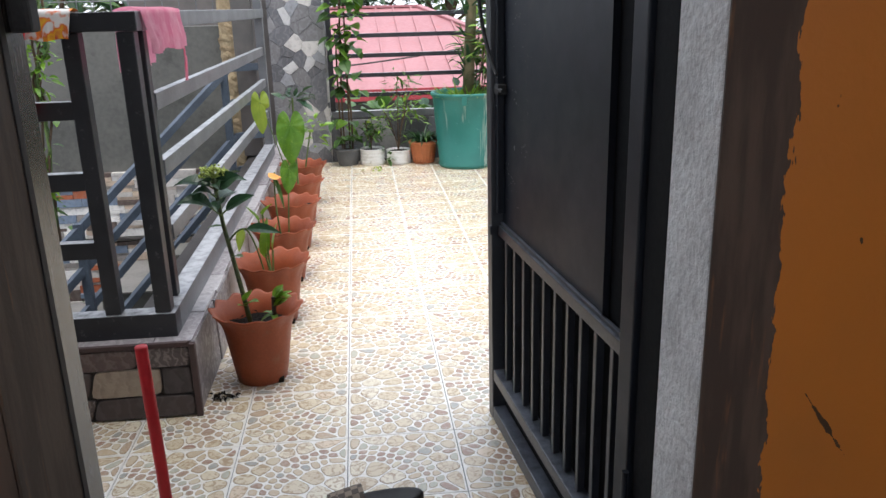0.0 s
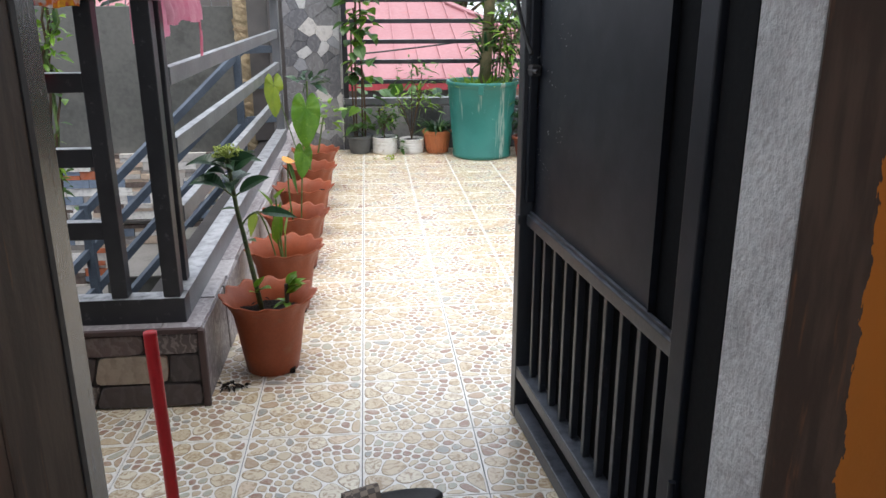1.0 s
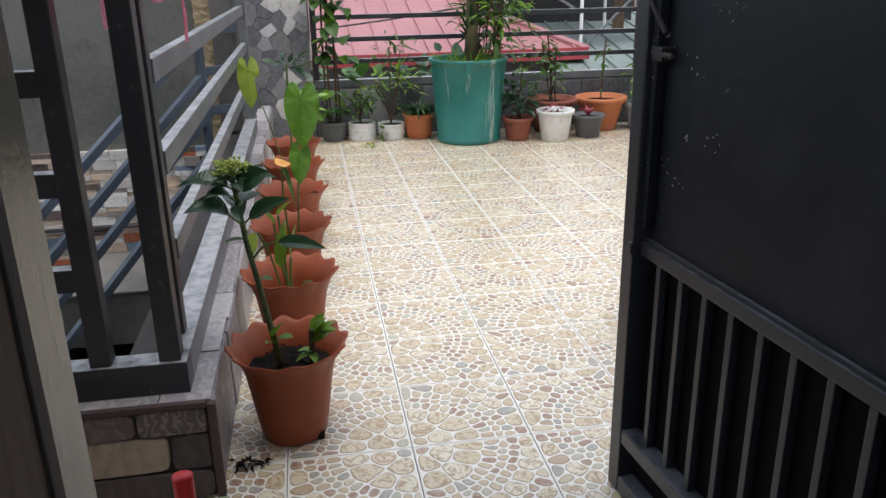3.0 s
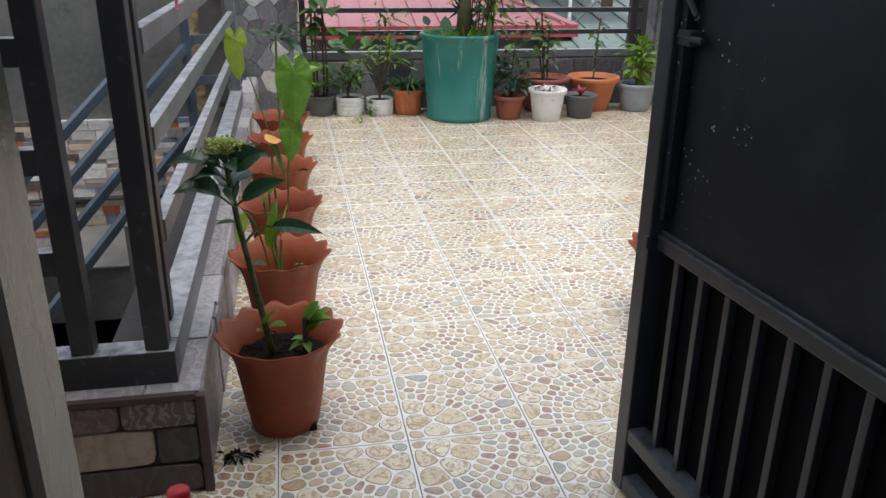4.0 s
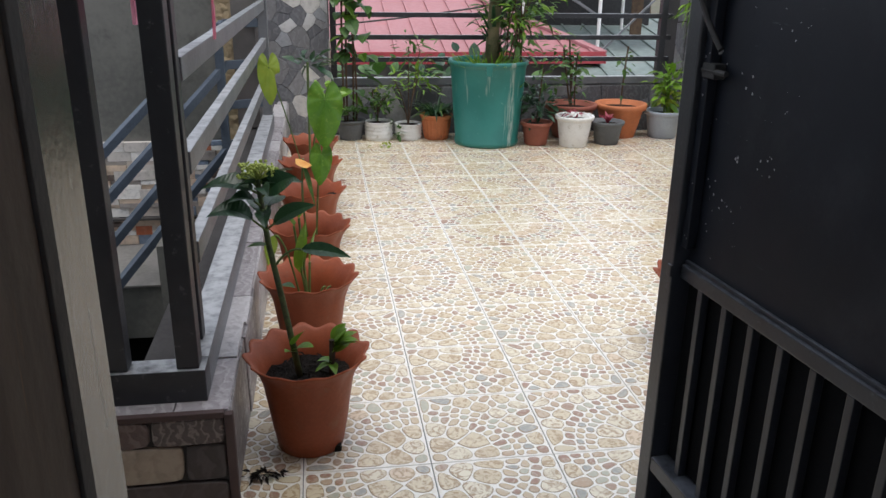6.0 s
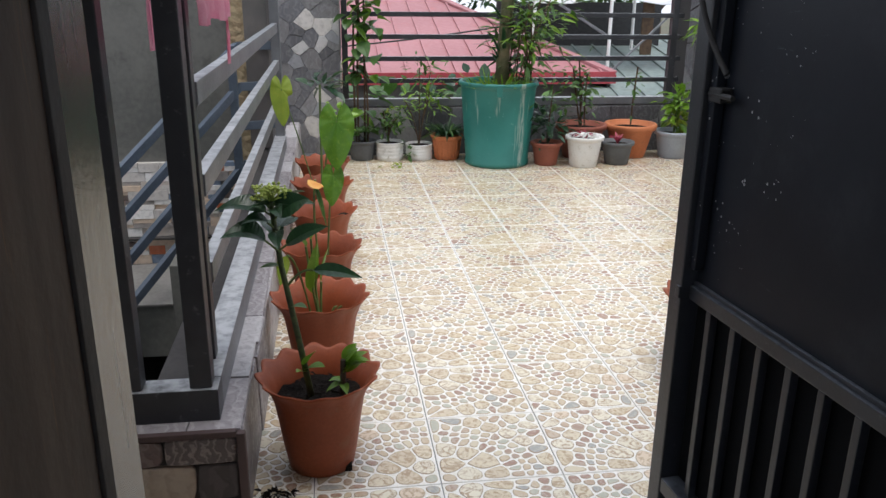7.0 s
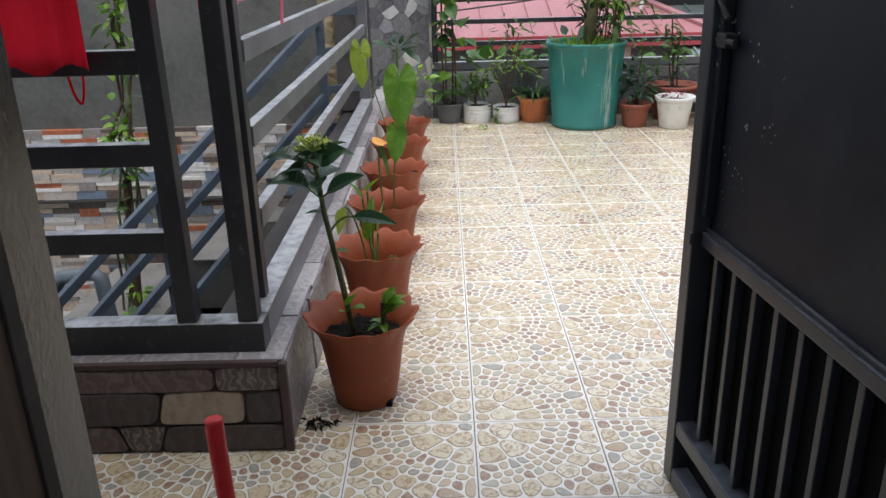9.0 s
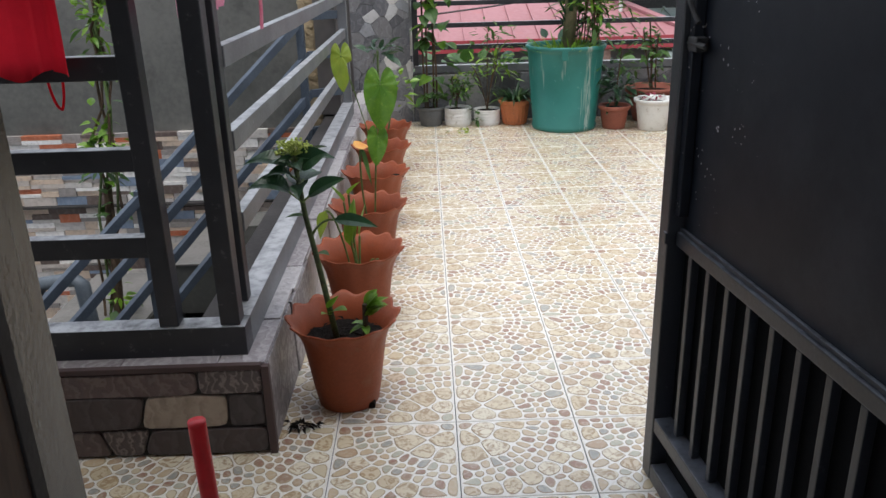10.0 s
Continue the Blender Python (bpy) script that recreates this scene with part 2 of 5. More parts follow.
PLANTER_STONE = stone_material("planter_stone", [(0, (0.124, 0.088, 0.083)), (0.25, (0.084, 0.066, 0.066)), (0.5, (0.138, 0.096, 0.090)), (0.7, (0.156, 0.124, 0.118)), (0.85, (0.068, 0.053, 0.054))], (0.30, 0.245, 0.23), 0.5, 0.3, 8.0, 13.0)
STRIPED_STONE = stone_material("striped_stone", [(0, (0.116, 0.092, 0.087))], (0.33, 0.28, 0.26), 0.55, 0.6, 14.0, 11.0)
DARK_STONE = stone_material("dark_stone", [(0, (0.058, 0.046, 0.045)), (0.5, (0.076, 0.057, 0.055))], (0.16, 0.14, 0.138), 0.6, 0.2)
PALE_STONE = stone_material("pale_stone", [(0, (0.40, 0.325, 0.255))], (0.26, 0.20, 0.155), 0.55, 0.3, 8.0, 12.0)
GREY_STONE = stone_material("grey_crazy_stone", [(0, (0.14, 0.14, 0.152)), (0.18, (0.30, 0.305, 0.325)), (0.36, (0.115, 0.115, 0.125)), (0.50, (0.56, 0.55, 0.545)), (0.61, (0.19, 0.185, 0.19)), (0.76, (0.62, 0.59, 0.56)), (0.87, (0.25, 0.245, 0.25))], (0.44, 0.44, 0.46), 0.55, 0.16, 6.0, 14.0)
PARAPET_STONE = stone_material("dark_parapet_stone", [(0, (0.10, 0.10, 0.108)), (0.25, (0.165, 0.165, 0.175)), (0.5, (0.075, 0.075, 0.082)), (0.7, (0.22, 0.215, 0.215)), (0.9, (0.30, 0.29, 0.285))], (0.34, 0.34, 0.36), 0.55, 0.15, 6.0, 14.0)
LILAC_STONE = stone_material("lilac_grey_stone", [(0, (0.34, 0.31, 0.32)), (0.3, (0.22, 0.20, 0.205)), (0.55, (0.47, 0.445, 0.45)), (0.8, (0.28, 0.25, 0.255))], (0.62, 0.59, 0.60), 0.4, 0.35, 9.0, 12.0)
LEDGER = stone_material("ledger_stone", [(0, (0.58, 0.54, 0.50)), (0.16, (0.30, 0.27, 0.25)), (0.30, (0.84, 0.81, 0.77)), (0.46, (0.46, 0.13, 0.055)), (0.54, (0.56, 0.49, 0.43)), (0.68, (0.19, 0.245, 0.33)), (0.76, (0.64, 0.50, 0.38)), (0.88, (0.12, 0.085, 0.07)), (0.95, (0.84, 0.81, 0.77))], (0.75, 0.72, 0.70), 0.6, 0.05)
LEAF_DARK = leaf_material("dark_glossy_leaf", (0.013, 0.045, 0.022), (0.036, 0.090, 0.034), (0.07, 0.13, 0.06), 0.30)
LEAF_MID = leaf_material("green_leaf", (0.034, 0.090, 0.018), (0.092, 0.19, 0.034), (0.13, 0.23, 0.055))
LEAF_LIGHT = leaf_material("fresh_green_leaf", (0.095, 0.215, 0.016), (0.21, 0.37, 0.032), (0.30, 0.42, 0.07), 0.33)
LEAF_HEART = leaf_material("anthurium_leaf", (0.052, 0.150, 0.014), (0.185, 0.345, 0.032), (0.26, 0.38, 0.08), 0.33)
LEAF_YELLOW = leaf_material("yellow_green_leaf", (0.20, 0.30, 0.03), (0.34, 0.40, 0.05), (0.40, 0.34, 0.06))
LEAF_RED = leaf_material("red_pink_leaf", (0.25, 0.02, 0.05), (0.48, 0.08, 0.12), (0.5, 0.2, 0.2))
BUD = plain("yellow_green_bud", (0.38, 0.44, 0.10), (0.28, 0.36, 0.07), 0.6, 60, 220, 0.3)
PETAL = plain("yellow_orange_petal", (0.62, 0.25, 0.04), (0.68, 0.38, 0.10), 0.5, 40, 200, 0.1)
BLACK_WIRE = plain("black_cable", (0.012, 0.012, 0.013), (0.02, 0.02, 0.02), 0.45)


def gate_material():
    n = Nodes("black_gate_paint")
    p = n.place()
    a, b = n.noise(p, 2.5, 5), n.noise(p, 130, 3)
    col = n.mix(n.step(a, 0.35, 0.65), (0.0062, 0.0085, 0.0140, 1), (0.0098, 0.0130, 0.0200, 1))
    v = n.add("TexVoronoi", Scale=48.0)
    v.voronoi_dimensions = "2D"
    q = n.add("SeparateXYZ", Vector=p)
    n.put(v.inputs["Vector"], n.add("CombineXYZ", X=q.outputs[1], Y=q.outputs[2]).outputs[0])
    near = n.vec("DISTANCE", n.vec("MULTIPLY", p, (0.0, 1.0, 0.55)), (0.0, 1.86, 0.50))
    crowd = n.math("SUBTRACT", 1.0, n.step(near, 0.05, 0.30))
    patch = n.math("ADD", n.math("MULTIPLY", n.math("MULTIPLY", crowd, n.step(n.noise(p, 13, 3), 0.48, 0.62)), 0.17), n.math("MULTIPLY", n.step(n.noise(p, 7, 2), 0.62, 0.74), 0.06))
    speck = n.math("LESS_THAN", n.math("ADD", v.outputs["Distance"], n.math("MULTIPLY", n.noise(p, 260, 2), 0.10)), patch)
    col = n.mix(n.math("MULTIPLY", speck, 0.85), col, (0.42, 0.42, 0.42, 1))
    haze = n.math("MULTIPLY", n.step(n.noise(n.vec("MULTIPLY", p, (1, 9, 70)), 1.0, 5, 0.7), 0.66, 0.76), crowd)
    haze = n.math("ADD", n.math("MULTIPLY", haze, 0.30), n.math("MULTIPLY", n.step(n.noise(p, 4.5, 6, 0.7), 0.5, 0.72), 0.05))
    col = n.mix(haze, col, (0.20, 0.21, 0.23, 1))
    r = n.math("ADD", 0.36, n.math("MULTIPLY", n.noise(p, 14, 4), 0.2))
    return n.done(col, r, 0.0, b, 0.1, 0.001, 0.32)


GATE = gate_material()
# matt and darker than the gate paint, so recess shade sits in the colour
GATE_SHADED = plain("shaded_matt_steel", (0.0035, 0.004, 0.005), (0.0055, 0.006, 0.007), 0.75, 4, 90, 0.1, spec=0.12)


def dusty_lit_paint(name, dark, light, dusty_lit_tone, amount, scuff, spec):
    """Dark paint with a few scuffs; upper faces paler, dusty and with sky light painted in."""
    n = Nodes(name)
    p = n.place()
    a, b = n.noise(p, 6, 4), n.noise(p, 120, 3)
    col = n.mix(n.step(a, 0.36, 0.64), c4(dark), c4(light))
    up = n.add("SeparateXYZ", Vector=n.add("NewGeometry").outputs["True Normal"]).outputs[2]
    # faces turned up get a pale tone: dusty, plus the sky highlight as colour
    dusty_lit = n.math("MULTIPLY", n.step(up, 0.45, 0.9), n.step(n.noise(p, 22, 5, 0.65), 0.25, 0.65))
    col = n.mix(n.math("MULTIPLY", dusty_lit, amount), col, c4(dusty_lit_tone))
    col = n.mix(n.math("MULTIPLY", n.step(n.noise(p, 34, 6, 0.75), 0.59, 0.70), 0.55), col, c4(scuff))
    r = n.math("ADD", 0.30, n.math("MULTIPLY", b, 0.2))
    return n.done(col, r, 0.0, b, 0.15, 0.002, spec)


GATE_BAR = dusty_lit_paint("dusty_lit_black_paint", (0.010, 0.0125, 0.018), (0.016, 0.0195, 0.027), (0.150, 0.168, 0.200), 0.7, (0.080, 0.090, 0.110), 0.9)
PALE_STEEL = dusty_lit_paint("weathered_grey_steel", (0.112, 0.115, 0.122), (0.158, 0.161, 0.168), (0.46, 0.465, 0.475), 0.9, (0.33, 0.335, 0.34), 0.5)
GREY_STEEL = dusty_lit_paint("dark_grey_steel", (0.021, 0.022, 0.027), (0.034, 0.035, 0.041), (0.40, 0.41, 0.425), 0.9, (0.17, 0.17, 0.172), 0.5)


def bucket_material():
    n = Nodes("green_bucket_plastic")
    p = n.place()
    a = n.noise(p, 4, 4)
    col = n.mix(n.step(a, 0.3, 0.7), (0.014, 0.135, 0.112, 1), (0.026, 0.178, 0.148, 1))
    runs = n.step(n.noise(n.vec("MULTIPLY", p, (26, 26, 1.3)), 1.0, 3, 0.6), 0.62, 0.72)
    col = n.mix(n.math("MULTIPLY", runs, 0.40), col, (0.40, 0.44, 0.38, 1))
    # one pale run of dried lime down the side
    q = n.add("SeparateXYZ", Vector=p)
    wander = n.math("MULTIPLY", n.math("SUBTRACT", n.noise(n.vec("MULTIPLY", p, (30, 30, 3)), 1.0, 4, 0.6), 0.5), 0.06)
    off = n.math("ABSOLUTE", n.math("ADD", n.math("SUBTRACT", q.outputs[0], 1.287), wander))
    lime = n.math("MULTIPLY", n.math("SUBTRACT", 1.0, n.step(off, 0.006, 0.022)), n.step(n.noise(n.vec("MULTIPLY", p, (90, 90, 7)), 1.0, 3), 0.38, 0.58))
    col = n.mix(n.math("MULTIPLY", lime, 0.55), col, (0.42, 0.44, 0.38, 1))
    scuff = n.step(n.noise(p, 28, 5, 0.7), 0.62, 0.72)
    col = n.mix(n.math("MULTIPLY", scuff, 0.4), col, (0.24, 0.40, 0.36, 1))
    return n.done(col, 0.45, 0, n.noise(p, 60, 3), 0.15, 0.002)


BUCKET = bucket_material()


def print_cloth():
    n = Nodes("printed_cloth")
    p = n.place()
    a = n.noise(p, 22, 2, 0.5)
    col = n.ramp(a, [(0, (0.03, 0.10, 0.07)), (0.36, (0.72, 0.68, 0.66)), (0.5, (0.75, 0.72, 0.70)), (0.55, (0.75, 0.16, 0.03)), (0.62, (0.80, 0.42, 0.02)), (0.75, (0.55, 0.10, 0.05))])
    return n.done(col, 0.9, 0, n.noise(p, 300, 2), 0.3)


PRINT_CLOTH = print_cloth()


def checker_strap():
    n = Nodes("checked_strap")
    k = n.add("TexChecker", Vector=n.coords(), Scale=62.0)
    k.inputs[1].default_value, k.inputs[2].default_value = (0.055, 0.038, 0.026, 1), (0.22, 0.17, 0.12, 1)
    return n.done(k.outputs[0], 0.6, 0, n.noise(n.coords(), 300, 2), 0.3)


CHECKER = checker_strap()


# ---- building helpers ----
def thing(name, loc=(0, 0, 0), rz=0, label="", category="", group="", kind=""):
    ob = new(name)
    ob.matrix_basis = pose(*loc, 0, 0, rz)
    return tagged(ob, label, category, group, kind)


def to_object(name, bm, material, smooth=False):
    bmesh.ops.recalc_face_normals(bm, faces=bm.faces)
    me = bpy.data.meshes.new(name)
    bm.to_mesh(me)
    bm.free()
    me.materials.append(material)
    if smooth:
        for f in me.polygons:
            f.use_smooth = True
    return new(name, me)


def part(name, bm, material, parent, label="", smooth=False):
    ob = to_object(name, bm, material, smooth)
    ob.parent = parent
    if label:
        ob["label"] = label
    return ob


def box(x0, x1, y0, y1, z0, z1, bevel=0.0, bm=None):
    out = bm or bmesh.new()
    b = bmesh.new() if bm else out
    vs = [b.verts.new((x, y, z)) for z in (z0, z1) for x, y in ((x0, y0), (x1, y0), (x1, y1), (x0, y1))]
    for f in ((0, 3, 2, 1), (4, 5, 6, 7), (0, 1, 5, 4), (1, 2, 6, 5), (2, 3, 7, 6), (3, 0, 4, 7)):
        b.faces.new([vs[i] for i in f])
    if bevel:
        bmesh.ops.bevel(b, geom=b.edges[:], offset=bevel, segments=2, affect="EDGES", profile=0.6)
    if bm:
        merge(out, b)
    return out


def merge(out, b):
    me = bpy.data.meshes.new("join")
    b.to_mesh(me)
    b.free()
    out.from_mesh(me)
    bpy.data.meshes.remove(me)


def bar(a, b, w, h, bevel=0.003):
    """A square tube from a to b, w wide and h high."""
    a, b = Vector(a), Vector(b)
    d = b - a
    bm = box(0, d.length, -w / 2, w / 2, -h / 2, h / 2, bevel)
    q = d.to_track_quat("X", "Z").to_matrix().to_4x4()
    bmesh.ops.transform(bm, matrix=Matrix.Translation(a) @ q, verts=bm.verts)
    return bm


def tube(points, radius, sides=8, bm=None, taper=1.0):
    """A round stem or cable along points."""
    bm = bm or bmesh.new()
    pts = [Vector(p) for p in points]
    rings = []
    for i, p in enumerate(pts):
        d = (pts[min(i + 1, len(pts) - 1)] - pts[max(i - 1, 0)]).normalized()
        u = d.cross(Vector((0.31, 0.87, 0.22))).normalized()
        v = d.cross(u)
        r = radius * (1 + (taper - 1) * i / max(1, len(pts) - 1))
        rings.append([bm.verts.new(p + r * (math.cos(k) * u + math.sin(k) * v)) for k in np.linspace(0, 2 * math.pi, sides, endpoint=False)])
    for a, b in zip(rings, rings[1:]):
        for k in range(sides):
            bm.faces.new((a[k], a[(k + 1) % sides], b[(k + 1) % sides], b[k]))
    bm.faces.new(rings[0][::-1])
    bm.faces.new(rings[-1])
    return bm


def arc(a, mid, b, n=10):
    a, mid, b = Vector(a), Vector(mid), Vector(b)
    return [(1 - t) ** 2 * a + 2 * t * (1 - t) * mid + t * t * b for t in np.linspace(0, 1, n)]


def lathe(profile, sides=40, waves=0, wave_r=0.0, wave_z=0.0, from_i=0, to_i=0):
    """A turned body; between profile rows from_i and to_i the lip waves."""
    bm = bmesh.new()
    rings = []
    for i, (r, z) in enumerate(profile):
        ring = []
        for k in range(sides):
            t = 2 * math.pi * k / sides
            w = math.cos(waves * t) if waves and from_i <= i <= to_i else 0
            s = 1.0 - 0.45 * abs(i - (from_i + to_i) / 2) / max(1, (to_i - from_i) / 2) if waves else 0
            ring.append(bm.verts.new(((r + wave_r * w * s) * math.cos(t), (r + wave_r * w * s) * math.sin(t), z + wave_z * w * s)))
        rings.append(ring)
    for a, b in zip(rings, rings[1:]):
        for k in range(sides):
            bm.faces.new((a[k], a[(k + 1) % sides], b[(k + 1) % sides], b[k]))
    bm.faces.new(rings[0])
    bm.faces.new(rings[-1])
    return bm


def clip(poly, p, n):
    out = []
    for i, a in enumerate(poly):
        b = poly[(i + 1) % len(poly)]
        da, db = (a - p).dot(n), (b - p).dot(n)
        if da <= 0:
            out.append(a)
        if da * db < 0:
            out.append(a + (b - a) * (da / (da - db)))
    return out


def cells(w, h, dx, dy, rng, joint=0.004, jitter=0.42, jy=None):
    """Irregular flat stones that fill a w by h field, as polygons."""
    nx, ny = max(1, round(w / dx)), max(1, round(h / dy))
    seeds = [Vector(((i + 0.5 + rng.uniform(-jitter, jitter)) * w / nx, (j + 0.5 + rng.uniform(-(jy or jitter), jy or jitter)) * h / ny)) for i in range(nx) for j in range(ny)]
    out = []
    for s in seeds:
        poly = [Vector(q) for q in ((0, 0), (w, 0), (w, h), (0, h))]
        for o in seeds:
            if o is not s and (o - s).length < 3 * max(dx, dy):
                d = (o - s).normalized()
                poly = clip(poly, (o + s) / 2 - d * joint, d)
                if len(poly) < 3:
                    break
        if len(poly) >= 3:
            out.append((s, poly))
    return out


def slab(poly, thick, chamfer=0.004):
    """A flat stone in the xz plane, proud towards -y."""
    bm = bmesh.new()
    c = sum(poly, Vector((0, 0))) / len(poly)
    rings = []
    for y, inset in ((0, 0), (-thick + chamfer * 0.6, 0), (-thick, chamfer)):
        rings.append([bm.verts.new((p.x + (c.x - p.x) * min(0.4, inset / max(0.01, (p - c).length)), y, p.y + (c.y - p.y) * min(0.4, inset / max(0.01, (p - c).length)))) for p in poly])
    for a, b in zip(rings, rings[1:]):
        for k in range(len(poly)):
            bm.faces.new((a[k], a[(k + 1) % len(poly)], b[(k + 1) % len(poly)], b[k]))
    bm.faces.new(rings[-1])
    bm.faces.new(rings[0][::-1])
    return bm


def rounded(poly, cut=0.25):
    """The polygon with its corners cut back once."""
    out = []
    for i, a in enumerate(poly):
        b = poly[(i + 1) % len(poly)]
        out += [a + (b - a) * cut, b + (a - b) * cut]
    return out


def clad(parent, origin, rz, w, h, dx, dy, material, seed, thick=0.012, joint=0.004, jy=None):
    """Stones over a wall face; origin is its lower left corner seen from outside, rz turns the face."""
    rng = random.Random(seed)
    for _, poly in cells(w, h, dx, dy, rng, joint, 0.42 if jy or joint > 0.003 else 0.8, jy):
        ob = part("stone", slab(poly, thick * rng.uniform(0.8, 1.25)), material, parent)
        ob.matrix_basis = pose(*origin, 0, 0, rz)


SHAPES = {
    "ovate": lambda t: math.sin(math.pi * min(1, t ** 0.75)) ** 0.85,
    "lance": lambda t: math.sin(math.pi * t ** 0.6) ** 0.9 * 0.9,
    "blade": lambda t: (1 - t) ** 0.5,
    "round": lambda t: math.sqrt(max(0, 1 - (2 * t - 1) ** 2)),
}


def leaf(bm, base, way, length, width, shape="ovate", droop=0.3, fold=0.25, twist=0.0, ribs=0.0, n=7):
    """One leaf blade from base along way; two halves folded at the midrib."""
    way = Vector(way).normalized()
    side = way.cross(Vector((0, 0, 1)))
    side = side.normalized() if side.length > 0.05 else Vector((1, 0, 0))
    side = Matrix.Rotation(twist, 3, way) @ side
    up = side.cross(way)
    rows = []
    for i in range(n + 1):
        t = i / n
        c = Vector(base) + way * length * t - Vector((0, 0, 1)) * droop * length * t * t
        w = max(0.0008, width / 2 * SHAPES[shape](t))
        lift = up * (fold * w + ribs * width * (i % 2))
        rows.append((bm.verts.new(c - side * w + lift), bm.verts.new(c), bm.verts.new(c + side * w + lift)))
    for a, b in zip(rows, rows[1:]):
        bm.faces.new((a[0], a[1], b[1], b[0]))
        bm.faces.new((a[1], a[2], b[2], b[1]))


HEART = ((0, 1.0), (10, 0.88), (28, 0.70), (52, 0.57), (80, 0.50), (110, 0.47), (138, 0.46), (150, 0.44), (160, 0.33), (169, 0.17), (178, 0.05))


def heart_leaf(bm, joint, tip, width, cup=0.25, bite=0.0):
    """A heart-shaped blade that hangs from its stalk joint to the tip, lobes rising above the joint."""
    joint, tip = Vector(joint), Vector(tip)
    way = (tip - joint).normalized()
    length = (tip - joint).length
    side = way.cross(Vector((0, 1, 0.2))).normalized()
    up = side.cross(way)
    if up.y > 0:
        up = -up
    angles = [a for a in range(-178, 179, 4)]
    rings = []
    for k in (0.12, 0.35, 0.6, 0.82, 1.0):
        ring = []
        for a in angles:
            r = float(np.interp(abs(a), [h[0] for h in HEART], [h[1] for h in HEART])) * k
            if bite and 25 < a < 75:
                r *= 1 - bite * math.sin((a - 25) / 50 * math.pi)
            u, w = r * math.cos(radians(a)) * length, r * math.sin(radians(a)) * width * 1.02
            vein = 0.010 * length * math.cos(radians(a) * 9) * k
            lift = -cup * abs(w) * 0.5 + vein - 0.18 * u * max(0, u) / length + 0.05 * width * math.sin(radians(a) * 5) * k ** 3
            ring.append(bm.verts.new(joint + way * u + side * w + up * lift))
        rings.append(ring)
    c = bm.verts.new(joint)
    for i in range(len(angles) - 1):
        bm.faces.new((c, rings[0][i], rings[0][i + 1]))
        for p, q in zip(rings, rings[1:]):
            bm.faces.new((p[i], q[i], q[i + 1], p[i + 1]))


def foliage(rng, centre, size, count, length, width, shape="ovate", twigs=None, up=0.2, n=4):
    """Many small leaves round a centre, with gaps; they point outwards."""
    bm = bmesh.new()
    for _ in range(count):
        d = Vector((rng.gauss(0, 0.45), rng.gauss(0, 0.45), rng.gauss(0, 0.45)))
        p = Vector(centre) + Vector((d.x * size[0], d.y * size[1], d.z * size[2]))
        way = Vector((d.x + rng.uniform(-0.6, 0.6), d.y + rng.uniform(-0.6, 0.6), d.z * 0.4 + up + rng.uniform(-0.5, 0.5)))
        k = rng.uniform(0.6, 1.25)
        leaf(bm, p, way, length * k, width * k, shape, rng.uniform(0.1, 0.5), rng.uniform(0.1, 0.4), rng.uniform(-0.6, 0.6), n=n)
    return bm


# ---- setting ----
# floor slab under the tiles
floor = tagged(to_object("floor", box(-2.6, 3.4, 1.045, 2.099, -0.2, -0.004), GROUT), "terrace floor of pebble-printed cream ceramic tiles", "floor", kind="structure")
part("slab", box(-0.36, 3.4, 2.101, 6.6, -0.2, -0.004), GROUT, floor)
tagged(to_object("floor_room", box(-2.2, 2.6, -2.6, 1.043, -0.2, -0.006), ROOM_FLOOR), "plain cement floor of the dim room", "floor", kind="structure")
tagged(to_object("ground", box(-60, 60, 1.0, 160, -3.6, -3.4), EARTH), "bare ground below the raised terrace", "ground", kind="structure")

# house wall with the doorway
wall = tagged(to_object("wall_house", box(0.848, 2.6, 0.82, 1.045, -0.19, 2.75), REVEAL), "house wall with doorway, whitewashed reveal, orange inside", "wall", kind="structure")
part("reveal", box(0.81, 0.8475, 0.82, 0.962, -0.19, 2.119, 0.003), REVEAL, wall, "rough whitewashed door reveal")
part("wall_section", box(-2.6, -0.064, 0.82, 1.062, -0.19, 2.75), CONCRETE, wall)
part("lintel", box(-0.064, 0.848, 0.82, 1.045, 2.12, 2.75), REVEAL, wall)
part("paint_coat", box(0.811, 2.6, 0.816, 0.8195, 0, 2.7), INNER, wall, "orange wall paint with brushed brown band")
part("paint_coat", box(-2.2, -0.0645, 0.816, 0.8195, 0, 2.7), INNER, wall, "brown painted band beside the doorway")
part("jamb_face", box(-0.0635, -0.059, 1.009, 1.066, 0, 2.12, 0.001), JAMB, wall, "dark semi-gloss jamb paint, chipped along the edge")
part("paint_coat", box(-0.0635, -0.060, 0.8165, 0.991, 0, 2.12, 0.001), INNER, wall, "brown painted edge of the doorway")
part("stop_strip", box(-0.0635, -0.058, 0.9915, 1.0085, 0, 2.12, 0.001), BLACK_RUBBER, wall, "black strip along the jamb")
# room round and behind the camera
for i, (x0, x1, y0, y1, z0, z1) in enumerate(((-2.35, -2.2, -2.6, 0.815, 0, 2.7), (2.6, 2.75, -2.6, 1.04, 0, 2.7), (-2.35, -1.6, -2.75, -2.6, 0, 2.7), (2.0, 2.75, -2.75, -2.6, 0, 2.7), (-1.6, 2.0, -2.75, -2.6, 0, 0.6), (-1.6, 2.0, -2.75, -2.6, 2.4, 2.7))):
    tagged(to_object("wall_room", box(x0, x1, y0, y1, z0, z1), INNER), "orange painted wall of the dim room", "wall", kind="structure")
